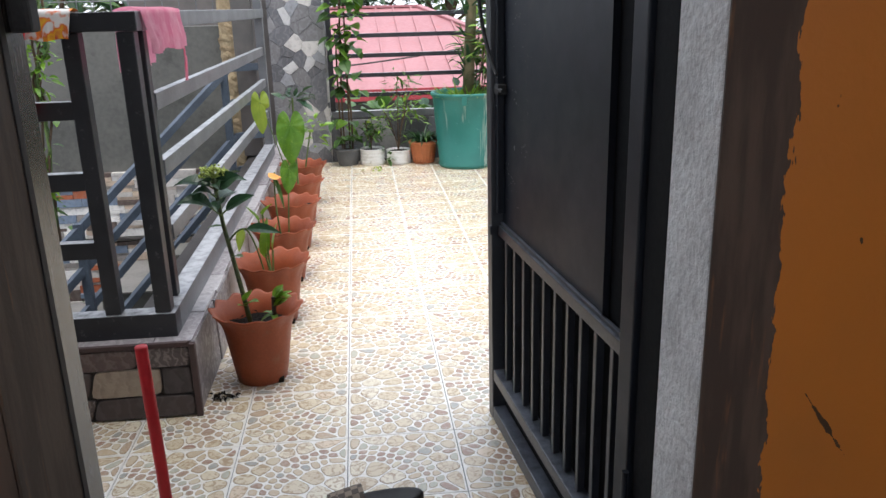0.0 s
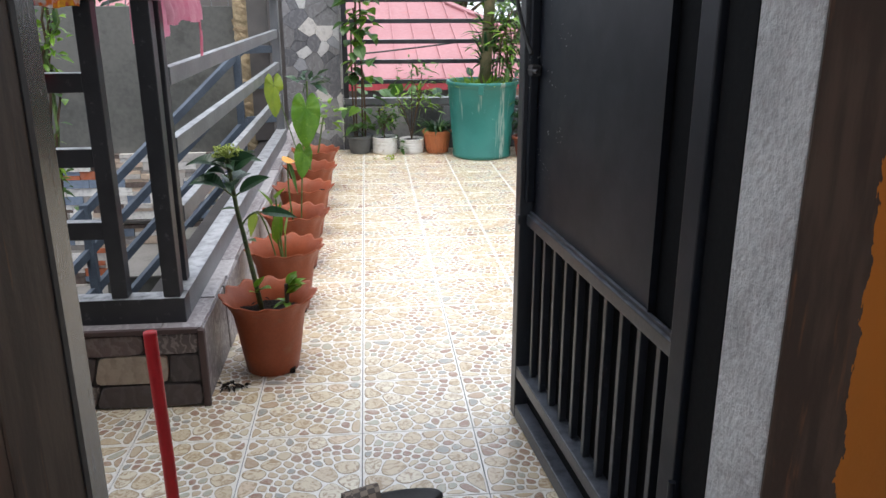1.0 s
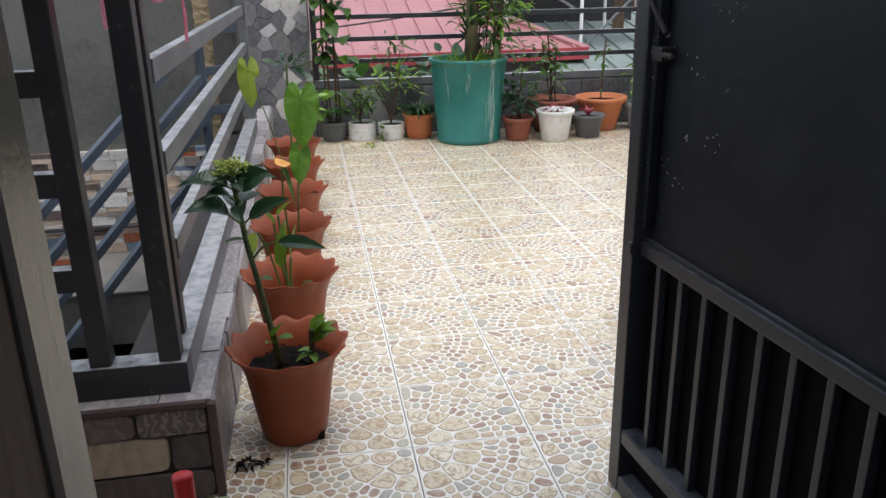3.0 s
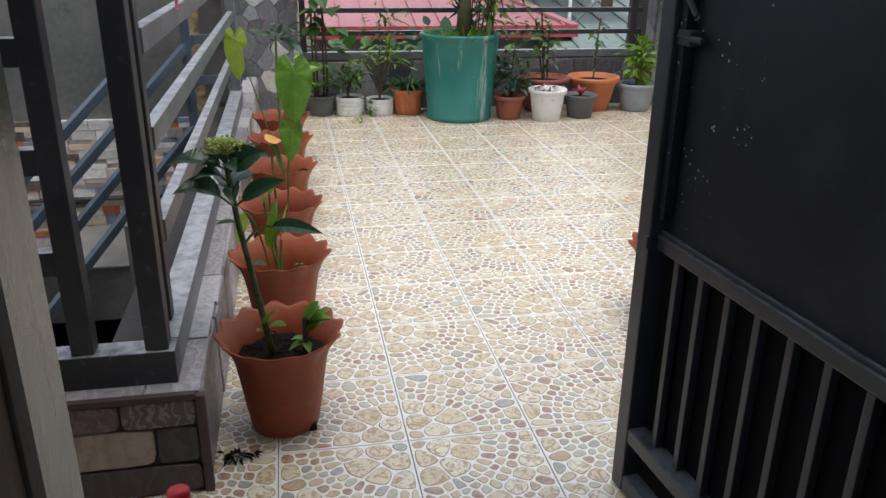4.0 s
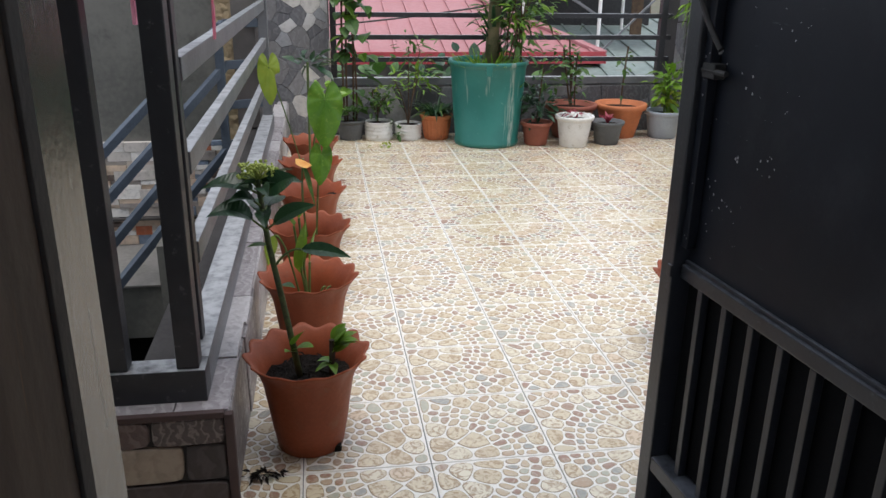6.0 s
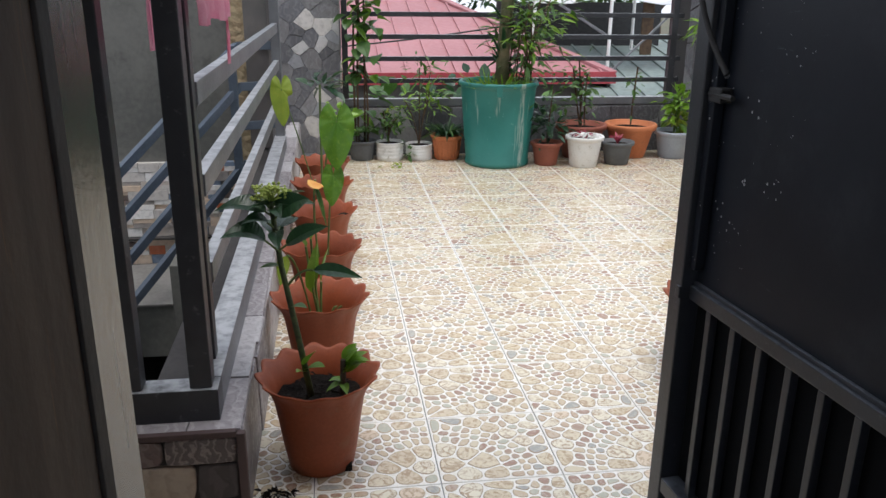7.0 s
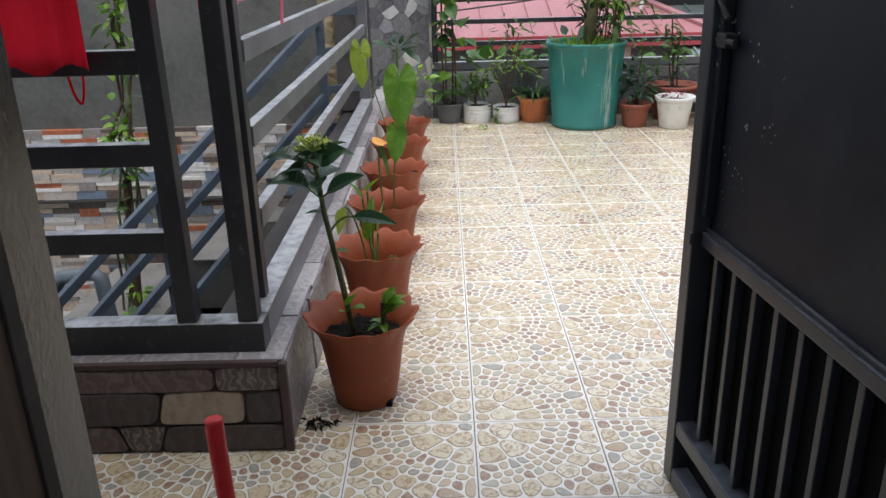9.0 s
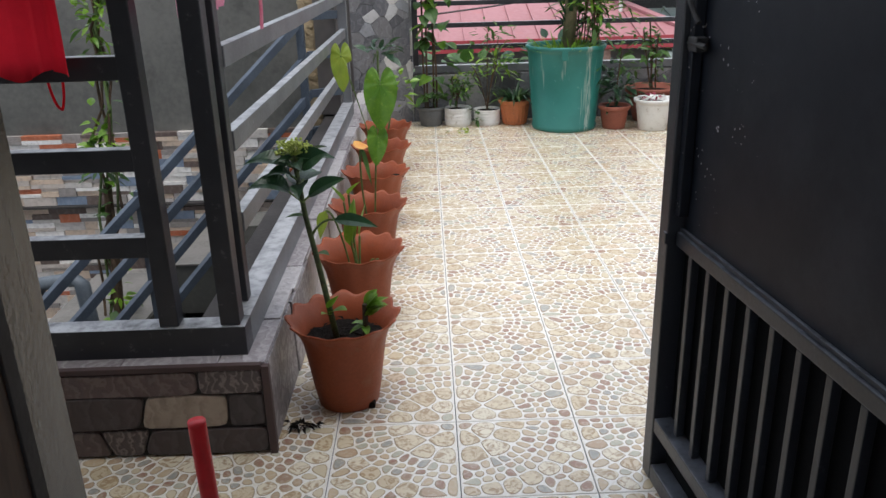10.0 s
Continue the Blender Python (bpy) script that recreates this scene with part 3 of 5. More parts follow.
# out of view; the eave is added and its reach set to shade the doorstep
tagged(to_object("ceiling", box(-2.6, 2.9, -2.8, 1.76, 2.7, 2.85), CEILING), "plain pale ceiling, run out as an unseen eave added for shade", "ceiling", kind="structure")

# planter wall round the stairwell
planter = tagged(to_object("planter_wall", box(-2.4, -0.147, 2.104, 2.33, -0.19, 0.232), MORTAR), "low stone-clad curb wall round the stairwell", "low wall", kind="structure")
part("curb", box(-0.36, -0.147, 2.33, 6.1, -0.19, 0.232), MORTAR, planter)
part("corner_trim", box(-0.150, -0.132, 2.090, 2.108, 0.0, 0.236, 0.002), plain("brown_trim", (0.050, 0.028, 0.027), (0.075, 0.045, 0.042), 0.5), planter, "dark brown corner trim")
part("edge_trim", box(-2.4, -0.150, 2.090, 2.106, 0.228, 0.242, 0.002), bpy.data.materials["brown_trim"], planter)


# front stones in three courses, from the corner leftwards
COURSES = (
    (0.163, 0.228, (0.150, 0.420, 0.20, 0.30, 0.26, 0.34, 0.5), (STRIPED_STONE, PLANTER_STONE, DARK_STONE, PLANTER_STONE, STRIPED_STONE, PLANTER_STONE, DARK_STONE)),
    (0.074, 0.163, (0.088, 0.200, 0.215, 0.14, 0.26, 0.20, 0.30, 0.5), (DARK_STONE, PALE_STONE, DARK_STONE, STRIPED_STONE, PLANTER_STONE, PALE_STONE, DARK_STONE, PLANTER_STONE)),
    (0.002, 0.074, (0.290, 0.095, 0.170, 0.30, 0.18, 0.26, 0.34, 0.4), (DARK_STONE, STRIPED_STONE, PLANTER_STONE, DARK_STONE, PLANTER_STONE, DARK_STONE, STRIPED_STONE, DARK_STONE)),
)
rng = random.Random(12)
for z0, z1, widths, mats in COURSES:
    x, lean, up = 2.25, 0.0, 0.0
    for w, m in zip(widths, mats):
        x0 = x - w
        if x0 < 0.02:
            break
        nxt, rise = rng.uniform(-0.012, 0.012), rng.uniform(-0.004, 0.004)
        poly = [Vector((x0 + 0.003 + nxt, z0 + 0.003)), Vector((x - 0.003 + lean, z0 + 0.003 + rise * 0.5)), Vector((x - 0.003 - lean, z1 - 0.002 + up)), Vector(((x + x0) / 2, z1 - 0.002 + rise)), Vector((x0 + 0.003 - nxt, z1 - 0.002))]
        part("stone", slab(rounded(rounded(poly, 0.10), 0.2), 0.010 * rng.uniform(0.85, 1.2)), m, planter).matrix_basis = pose(-2.4, 2.104, 0)
        x, lean = x0, nxt

clad(planter, (-0.147, 2.108, 0.0), 90, 3.99, 0.23, 0.30, 0.23, LILAC_STONE, 5, 0.009)
rng = random.Random(8)
y = 2.335
while y < 6.05:
    d = rng.uniform(0.16, 0.32)
    ob = part("coping_tile", box(-0.19 - rng.uniform(0, 0.05), -0.142 + rng.uniform(-0.004, 0.004), y + 0.003, min(y + d, 6.08), 0.2325, 0.241 + rng.uniform(0, 0.004), 0.002), LILAC_STONE, planter)
    y += d
x = -2.38
while x < -0.16:
    d = rng.uniform(0.2, 0.34)
    part("coping_tile", box(x + 0.002, min(x + d, -0.142), 2.106, 2.334, 0.2325, 0.240 + rng.uniform(0, 0.003), 0.002), LILAC_STONE, planter)
    x += d

# stairwell walls
well = tagged(to_object("wall_stairwell", box(-4.2, -0.30, 5.22, 5.42, -3.4, 1.07), CONCRETE), "grey plastered wall over ledger stone cladding", "wall", kind="structure")
tagged(to_object("wall_side", box(-4.2, -4.0, 1.11, 5.22, -3.4, 1.4), CONCRETE), "grey plastered side wall of the stairwell", "wall", kind="structure")
tagged(to_object("wall_below", box(-0.356, -0.30, 2.1, 5.2, -3.4, -0.2), CONCRETE), "raw concrete wall under the curb", "wall", kind="structure")
tagged(to_object("wall_front", box(-2.4, -0.36, 2.15, 2.30, -3.4, -0.2), CONCRETE), "raw concrete wall under the front curb", "wall", kind="structure")
rng = random.Random(31)
for z0, z1, front in ((-0.27, 0.13, 5.205), (-1.15, -0.29, 5.225)):
    z = z0
    while z < z1 - 0.01:
        h = 0.0545
        x = -2.35 + rng.uniform(-0.1, 0)
        while x < -0.34:
            w = rng.uniform(0.08, 0.24)
            x1 = min(x + w, -0.33) - 0.0015
            cuts = (0.0, h) if rng.random() < 0.45 else (0.0, h * rng.choice((0.4, 0.5, 0.6)), h)
            for lo, hi in zip(cuts, cuts[1:]):
                if x1 - x > 0.01:
                    part("ledger_stone", box(x + 0.0015, x1, front - 0.010 - rng.uniform(0, 0.022), front + 0.03, z + lo + 0.001, z + hi - 0.001), LEDGER, well)
            x += w
        z += h
part("ledge", box(-2.5, -0.33, 5.16, 5.215, -0.285, -0.272), MORTAR, well, "dark ledge between the two bands")
bm = box(-0.47, -0.385, 5.185, 5.22, 0.1, 1.9)
part("carved_strip", bm, CARVED, well, "beige carved stone strip")
rng = random.Random(4)
z = 0.12
while z < 1.85:
    part("carving", lathe([(0.004, -0.018), (0.030, -0.012), (0.036, 0.0), (0.022, 0.016), (0.004, 0.020)], 8), CARVED, well).matrix_basis = pose(-0.4275 + rng.uniform(-0.022, 0.022), 5.188, z, 90 + rng.uniform(-35, 35), rng.uniform(0, 60), 0) @ Matrix.Diagonal((rng.uniform(0.7, 1.5), rng.uniform(0.5, 1.1), 0.4, 1))
    z += rng.uniform(0.014, 0.03)
tagged(to_object("wall_return", box(-1.3, -0.265, 6.3, 6.45, -3.4, 1.3), DARK_WALL), "dark grey wall beside the stone pillar", "wall", kind="structure")
part("wall_panel", box(-0.384, -0.262, 5.17, 5.21, 0.245, 1.9), DARK_WALL, well)

# stair blocks in the well
CEMENT_TILE = plain("pale_cement_tile", (0.21, 0.20, 0.19), (0.15, 0.145, 0.135), 0.6, 4, 50, 0.3)
stair = thing("concrete_stair", (0, 0, 0), 0, "raw concrete stair flight with pale tiled treads", "stairs", kind="structure")
part("landing", box(-1.22, -0.55, 4.55, 5.19, -0.74, -0.452, 0.004), CONCRETE, stair)
part("tread", box(-1.24, -0.54, 4.54, 5.19, -0.4515, -0.44, 0.002), CEMENT_TILE, stair, "pale tiled landing")
part("step", box(-1.75, -1.24, 4.2, 4.9, -1.0, -0.63, 0.004), CONCRETE, stair)
part("tread", box(-1.76, -1.245, 4.19, 4.9, -0.6295, -0.62, 0.002), CEMENT_TILE, stair, "pale tiled tread")
part("newel_block", box(-0.72, -0.50, 4.3, 4.54, -3.3, -0.15, 0.004), CONCRETE, stair)
# solid near-black box paints in the darkness under the landing; no hollow is modelled
part("shade_block", box(-1.2, -0.37, 4.7, 5.18, -3.38, -0.745), plain("painted_shade_black", (0.008, 0.008, 0.008), (0.012, 0.012, 0.012), 0.9, spec=0.1), stair, "solid near-black block painting in the shade under the landing")

# parapet, pillars
parapet = tagged(to_object("parapet", box(0.155, 3.3, 6.15, 6.32, -0.19, 0.325), MORTAR), "low parapet clad in grey crazy-cut stone", "parapet", kind="structure")
clad(parapet, (0.16, 6.15, 0.0), 0, 2.5, 0.322, 0.26, 0.16, PARAPET_STONE, 21, 0.012, 0.002)
pillar = tagged(to_object("pillar", box(-0.262, 0.143, 6.142, 6.5, -0.19, 2.3), MORTAR), "square pillar clad in grey and white crazy-cut stone", "pillar", kind="structure")
clad(pillar, (-0.262, 6.142, 0.0), 0, 0.405, 2.0, 0.062, 0.155, GREY_STONE, 8, 0.016, 0.0006)
clad(pillar, (0.143, 6.142, 0.0), 90, 0.35, 2.0, 0.065, 0.155, GREY_STONE, 14, 0.012, 0.0006)
pillar2 = tagged(to_object("pillar", box(2.63, 3.05, 6.0, 6.5, -0.19, 2.3), MORTAR), "grey stone-clad corner pillar of the terrace", "pillar", kind="structure")
clad(pillar2, (2.63, 6.0, 0.0), 0, 0.42, 2.0, 0.12, 0.2, GREY_STONE, 7, 0.012, 0.0006)
clad(pillar2, (2.63, 6.14, 0.0), -90, 0.13, 2.0, 0.12, 0.2, GREY_STONE, 9, 0.012)
tagged(to_object("wall_terrace", box(3.05, 3.25, 1.11, 6.3, -0.19, 1.0), CONCRETE), "plain grey side wall of the terrace", "wall", kind="structure")
part("cladding_bed", box(0.8485, 0.93, 1.0455, 1.056, 0, 2.6), CONCRETE, wall)
# stone cladding on the house front beside the gate
clad(wall, (2.6, 1.047, 0.0), 180, 1.752, 2.6, 0.2, 0.13, GREY_STONE, 17, 0.02)


# ---- railings ----
def rail_parts(owner, rails, posts):
    for a, b, w, h, m in rails:
        part("rail", bar(a, b, w, h), m, owner)
    for x, y, z0, z1, w, m in posts:
        part("post", box(x - w / 2, x + w / 2, y - w / 2, y + w / 2, z0, z1, 0.003), m, owner)


RX, RY = -0.218, 2.172
railing = thing("stairwell_railing", (0, 0, 0), 0, "grey square-tube steel railing on the stone curb", "railing")
HEIGHTS = (0.512, 0.712, 0.908)
# the front run takes a darker grey than the side run
rail_parts(railing,
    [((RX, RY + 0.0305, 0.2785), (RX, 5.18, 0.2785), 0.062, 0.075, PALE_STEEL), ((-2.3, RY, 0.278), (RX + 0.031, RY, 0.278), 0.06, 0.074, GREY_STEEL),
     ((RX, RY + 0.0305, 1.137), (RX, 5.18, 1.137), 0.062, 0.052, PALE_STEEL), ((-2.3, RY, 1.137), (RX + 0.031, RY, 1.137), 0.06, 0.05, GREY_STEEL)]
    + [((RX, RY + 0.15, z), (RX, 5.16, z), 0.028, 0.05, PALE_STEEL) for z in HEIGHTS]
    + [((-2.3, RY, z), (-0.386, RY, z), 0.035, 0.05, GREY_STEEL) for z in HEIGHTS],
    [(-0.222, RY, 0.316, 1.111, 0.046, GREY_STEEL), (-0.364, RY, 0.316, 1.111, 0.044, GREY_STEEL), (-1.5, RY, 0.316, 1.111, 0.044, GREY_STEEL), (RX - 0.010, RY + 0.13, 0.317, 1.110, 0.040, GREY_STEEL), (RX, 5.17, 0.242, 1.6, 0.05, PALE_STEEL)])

stair_rail = thing("stair_handrail", (0, 0, 0), 0, "blue-grey steel stair handrail sloping into the stairwell", "handrail")
S, D = Vector((-0.42, 5.08, 0)), Vector((-0.523, -0.72, -0.55))
for z in (0.815, 0.600, 0.385, 0.170):
    a = S + Vector((0, 0, z))
    part("rail", bar(a, a + D * 2.7, 0.03, 0.045), BLUE_STEEL, stair_rail)
    part("rail", bar(a, (-0.245, 5.165, z), 0.03, 0.045), BLUE_STEEL, stair_rail)
for k in (0.05, 1.35, 2.65):
    q = S + D * k
    part("post", box(q.x - 0.022, q.x + 0.022, q.y - 0.022, q.y + 0.022, q.z - 0.9, q.z + 0.85, 0.003), BLUE_STEEL, stair_rail)

far_rail = thing("terrace_railing", (0, 0, 0), 0, "grey steel railing on the stone parapet", "railing")
rail_parts(far_rail,
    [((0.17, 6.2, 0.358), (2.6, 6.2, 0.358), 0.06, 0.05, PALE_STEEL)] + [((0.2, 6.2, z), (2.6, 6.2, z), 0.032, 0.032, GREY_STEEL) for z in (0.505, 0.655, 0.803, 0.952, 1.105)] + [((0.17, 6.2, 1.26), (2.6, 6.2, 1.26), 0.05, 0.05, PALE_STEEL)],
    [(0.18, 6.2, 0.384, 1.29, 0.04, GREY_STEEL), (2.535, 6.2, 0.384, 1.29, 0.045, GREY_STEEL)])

# ---- gate ----
gate = thing("steel_gate", (0.802, 1.054, 0.0), 95.45, "black painted steel gate standing open, barred below, sheeted above", "gate")
L, U = 0.926, 0.052
RAIL = 0.588
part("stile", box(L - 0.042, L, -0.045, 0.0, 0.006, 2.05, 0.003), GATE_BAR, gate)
part("stile", box(0.002, U, -0.045, 0.0, 0.006, 2.05, 0.003), GATE, gate)
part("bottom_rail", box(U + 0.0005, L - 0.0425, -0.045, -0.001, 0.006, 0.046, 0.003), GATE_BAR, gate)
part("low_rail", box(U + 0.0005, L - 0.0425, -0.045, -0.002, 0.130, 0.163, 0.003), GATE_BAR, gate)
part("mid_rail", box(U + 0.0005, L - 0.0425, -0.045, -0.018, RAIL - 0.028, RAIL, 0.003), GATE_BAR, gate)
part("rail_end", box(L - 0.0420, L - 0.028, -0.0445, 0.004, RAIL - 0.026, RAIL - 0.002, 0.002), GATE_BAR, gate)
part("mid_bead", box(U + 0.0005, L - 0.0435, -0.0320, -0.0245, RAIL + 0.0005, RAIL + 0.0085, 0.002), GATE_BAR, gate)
part("top_rail", box(U + 0.0005, L - 0.0425, -0.045, -0.001, 2.01, 2.05, 0.003), GATE, gate)
part("sheet", box(0.191, L - 0.0425, -0.036, -0.0325, RAIL + 0.0005, 2.009), GATE, gate, "black steel sheet with paint specks")
# backing sheets and recess strip are blackened to paint in their shade
part("sheet", box(U + 0.0005, L - 0.0425, -0.0445, -0.0405, 0.1635, RAIL - 0.0285), GATE_SHADED, gate, "matt backing sheet, blackened to paint in the shade behind the bars")
part("sheet", box(U + 0.0005, L - 0.0425, -0.040, -0.036, 0.0465, 0.1295), GATE_SHADED, gate)
part("edge_angle", box(L - 0.062, L - 0.0425, -0.0315, -0.012, RAIL + 0.036, 2.009, 0.002), GATE, gate)
part("recess_side", box(0.1875, 0.1905, -0.0395, -0.026, RAIL + 0.0005, 2.009), GATE, gate)
part("recess_sheet", box(U + 0.0005, 0.1905, -0.0445, -0.040, RAIL + 0.0005, 2.009), GATE_SHADED, gate, "recessed strip beside the hinge stile, its shade painted black")
for i in range(10):
    u = 0.124 + i * 0.0768
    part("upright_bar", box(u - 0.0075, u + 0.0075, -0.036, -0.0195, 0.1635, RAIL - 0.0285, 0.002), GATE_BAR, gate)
lock = part("latch", box(L - 0.085, L - 0.046, -0.031, -0.008, 0.937, 0.963, 0.003), BLACK_RUBBER, gate, "black slide latch")
part("bolt", tube([(L - 0.115, -0.012, 0.95), (L - 0.08, -0.012, 0.95), (L - 0.044, -0.012, 0.95)], 0.005), BLACK_RUBBER, lock)
part("pull_cord", tube(arc((L - 0.115, 0.004, 0.99), (L + 0.02, 0.03, 1.13), (L - 0.02, 0.02, 1.34), 14), 0.005), BLACK_WIRE, gate, "black cable tied to the latch")
for z in (0.3, 1.75):
    part("hinge", tube([(-0.004, 0.004, z), (-0.004, 0.004, z + 0.09)], 0.006, 10), GATE, gate)
frame_post = thing("gate_frame", (0, 0, 0), 0, "black steel gate frame fixed in the doorway", "gate frame")
# this post gets the same shade-dark colour as the gate recess
part("post", box(0.811, 0.8465, 0.9635, 1.050, 0.0, 2.115, 0.003), GATE_SHADED, frame_post)
part("header", box(-0.058, 0.8105, 0.985, 1.045, 2.075, 2.1195, 0.003), GATE, frame_post)
part("lock_keeper", box(-0.0585, -0.03, 1.02, 1.056, 1.135, 1.2, 0.006), BLACK_RUBBER, frame_post, "black lock keeper on the jamb")


# ---- wavy pots along the curb ----
WAVY = [(0.072, 0.0), (0.080, 0.004), (0.090, 0.06), (0.100, 0.13), (0.108, 0.180), (0.118, 0.212), (0.136, 0.238), (0.144, 0.246), (0.143, 0.250), (0.134, 0.244), (0.114, 0.214), (0.102, 0.180), (0.098, 0.140), (0.094, 0.100)]


def wavy_pot(owner, turn=0.0, soil=True, seed=0, level=0.140):
    bm = lathe(WAVY, 96, 12, 0.0070, 0.0062, 5, 10)
    bmesh.ops.rotate(bm, matrix=Matrix.Rotation(turn, 3, "Z"), verts=bm.verts)
    part("pot", bm, TERRACOTTA, owner, smooth=True)
    part("drain_notch", box(0.045, 0.073, -0.058, -0.035, 0.0, 0.018, 0.004), SOIL, owner, "dark drain notch")
    r = random.Random(seed)
    bm = lathe([(0.094, level - 0.03), (0.094 + (level - 0.10) * 0.09, level), (0.06, level + 0.006), (0.02, level + 0.010)], 24)
    for v in bm.verts:
        if v.co.z > level - 0.01:
            v.co.z += r.uniform(-0.006, 0.008)
    if soil:
        for _ in range(90):
            a, d = r.uniform(0, 6.28), r.uniform(0, 0.085)
            leaf(bm, (d * math.cos(a), d * math.sin(a), level + 0.005 + r.uniform(0, 0.009)), (r.uniform(-1, 1), r.uniform(-1, 1), r.uniform(0, 0.5)), 0.026, 0.010, "lance", 0.3, 0.4, n=2)
    part("soil", bm, SOIL, owner)


POT_X, POT_Y = 0.018, (2.335, 2.835, 3.325, 3.81, 4.30, 4.79)
GROUP = "wavy pots along the curb"

# hydrangea with a bud head
HYDRANGEA_STEM = plain("speckled_green_stem", (0.075, 0.105, 0.03), (0.035, 0.045, 0.02), 0.55, 60, 260, 0.4)
p = thing("potted_hydrangea", (POT_X, POT_Y[0], 0), 0, "hydrangea with budding head in a wavy brown plastic pot", "potted plant", GROUP)
wavy_pot(p, 0.1, True, 1, 0.184)
STEM = [(-0.015, -0.02, 0.17), (-0.035, -0.015, 0.30), (-0.055, -0.01, 0.42), (-0.072, -0.01, 0.52), (-0.082, -0.012, 0.62), (-0.088, -0.012, 0.675)]
part("stem", tube(STEM, 0.0082, 8, taper=0.7), HYDRANGEA_STEM, p, smooth=True)
for node, way, ln, w, dr in ((3, (-1, -0.25, 0.25), 0.05, 0.03, 0.2), (2, (0.7, -0.5, 0.4), 0.05, 0.03, 0.3)):
    bm = bmesh.new()
    leaf(bm, STEM[node], way, ln, w, "ovate", dr)
    part("leaf", bm, LEAF_MID, p)
# pairs of long ribbed leaves: node height, direction, stalk, length, width, droop, twist
CROWN = (
    (0.555, (-0.80, -0.35, 0.85), 0.045, 0.140, 0.068, 0.55, -0.5),
    (0.560, (0.85, -0.30, 0.75), 0.020, 0.130, 0.042, 0.25, 0.9),
    (0.600, (0.25, 0.90, 0.30), 0.022, 0.105, 0.056, 0.35, 0.3),
    (0.605, (0.10, -0.95, 0.10), 0.016, 0.060, 0.036, 0.45, 0.2),
    (0.640, (-0.90, 0.05, 0.55), 0.016, 0.132, 0.060, 0.50, -0.4),
    (0.630, (0.75, -0.25, 0.85), 0.016, 0.110, 0.064, 0.35, 1.0),
    (0.655, (-0.55, 0.75, 0.40), 0.012, 0.095, 0.050, 0.35, 0.3),
    (0.658, (0.70, 0.65, 0.45), 0.012, 0.100, 0.050, 0.30, -0.3),
    (0.575, (-0.35, 0.90, 0.60), 0.02, 0.110, 0.056, 0.40, 0.2),
    (0.612, (-0.75, -0.45, 0.75), 0.02, 0.085, 0.048, 0.55, -0.3),
    (0.652, (0.35, -0.85, 0.45), 0.010, 0.060, 0.036, 0.55, 0.3),
    (0.664, (-0.60, -0.70, 0.30), 0.008, 0.062, 0.036, 0.30, 0.4),
    (0.666, (0.95, 0.20, 0.20), 0.008, 0.095, 0.040, 0.30, 0.5),
)
for z, way, stalk, ln, w, dr, tw in CROWN:
    f = (z - 0.17) / 0.505
    base = Vector((-0.015 - 0.075 * f, -0.014, z))
    b2 = base + Vector(way).normalized() * stalk
    bm = bmesh.new()
    leaf(bm, b2, way, ln, w, "ovate", dr, 0.35, tw, 0.014, 26)
    lf = part("leaf", bm, LEAF_DARK, p, "dark glossy ribbed leaf")
    part("leaf_stalk", tube([base, b2 + Vector(way).normalized() * 0.004], 0.0026, 6), GREEN_STEM, lf)
for way in ((1, -0.35, 0.12),):
    bm = bmesh.new()
    base = (-0.062, -0.01, 0.47)
    tip = arc(base, (-0.03, -0.02, 0.52), (0.0, -0.03, 0.515), 6)
    leaf(bm, tip[-1], way, 0.115, 0.036, "ovate", 0.2, 0.35, 0.7, 0.03, 12)
    lf = part("leaf", bm, LEAF_DARK, p, "dark glossy ribbed leaf")
    part("leaf_stalk", tube(tip, 0.003, 6), GREEN_STEM, lf)
bm = bmesh.new()
r = random.Random(5)
for _ in range(26):
    a, e = r.uniform(0, 6.28), r.uniform(0, 1.35)
    d = Vector((math.cos(a) * math.sin(e), math.sin(a) * math.sin(e), math.cos(e)))
    q = Vector((-0.088, -0.014, 0.674)) + Vector((d.x * 0.044, d.y * 0.044, d.z * 0.034)) * r.uniform(0.75, 1.1)
    merge(bm, tube([(-0.088, -0.014, 0.672), q], 0.0014, 4))
    for _ in range(7):
        o = q + Vector((r.gauss(0, 0.006), r.gauss(0, 0.006), r.gauss(0, 0.004)))
        bmesh.ops.create_icosphere(bm, subdivisions=1, radius=r.uniform(0.0022, 0.0046), matrix=Matrix.Translation(o))
part("bud_head", bm, BUD, p, "yellow-green bud cluster")
part("bud_stalk", tube([STEM[-1], (-0.088, -0.014, 0.705)], 0.005, 6), GREEN_STEM, p)
STUMP = [(0.055, -0.025, 0.17), (0.058, -0.025, 0.22), (0.060, -0.022, 0.285)]
part("cut_stem", tube(STUMP, 0.0075, 8), plain("dark_cut_stem", (0.02, 0.016, 0.012), (0.04, 0.03, 0.02), 0.8), p, "dark cut stem")
r = random.Random(3)
for i in range(10):
    bm = bmesh.new()
    a = r.uniform(-1.1, 1.3)
    leaf(bm, (0.062, -0.022, 0.250 + 0.0035 * i), (math.cos(a), math.sin(a) * 0.8 - 0.2, r.uniform(0.7, 2.0)), r.uniform(0.055, 0.085), 0.034, "ovate", 0.3, 0.3, r.uniform(-0.6, 0.6))
    part("leaf", bm, LEAF_LIGHT, p, "fresh green leaf")
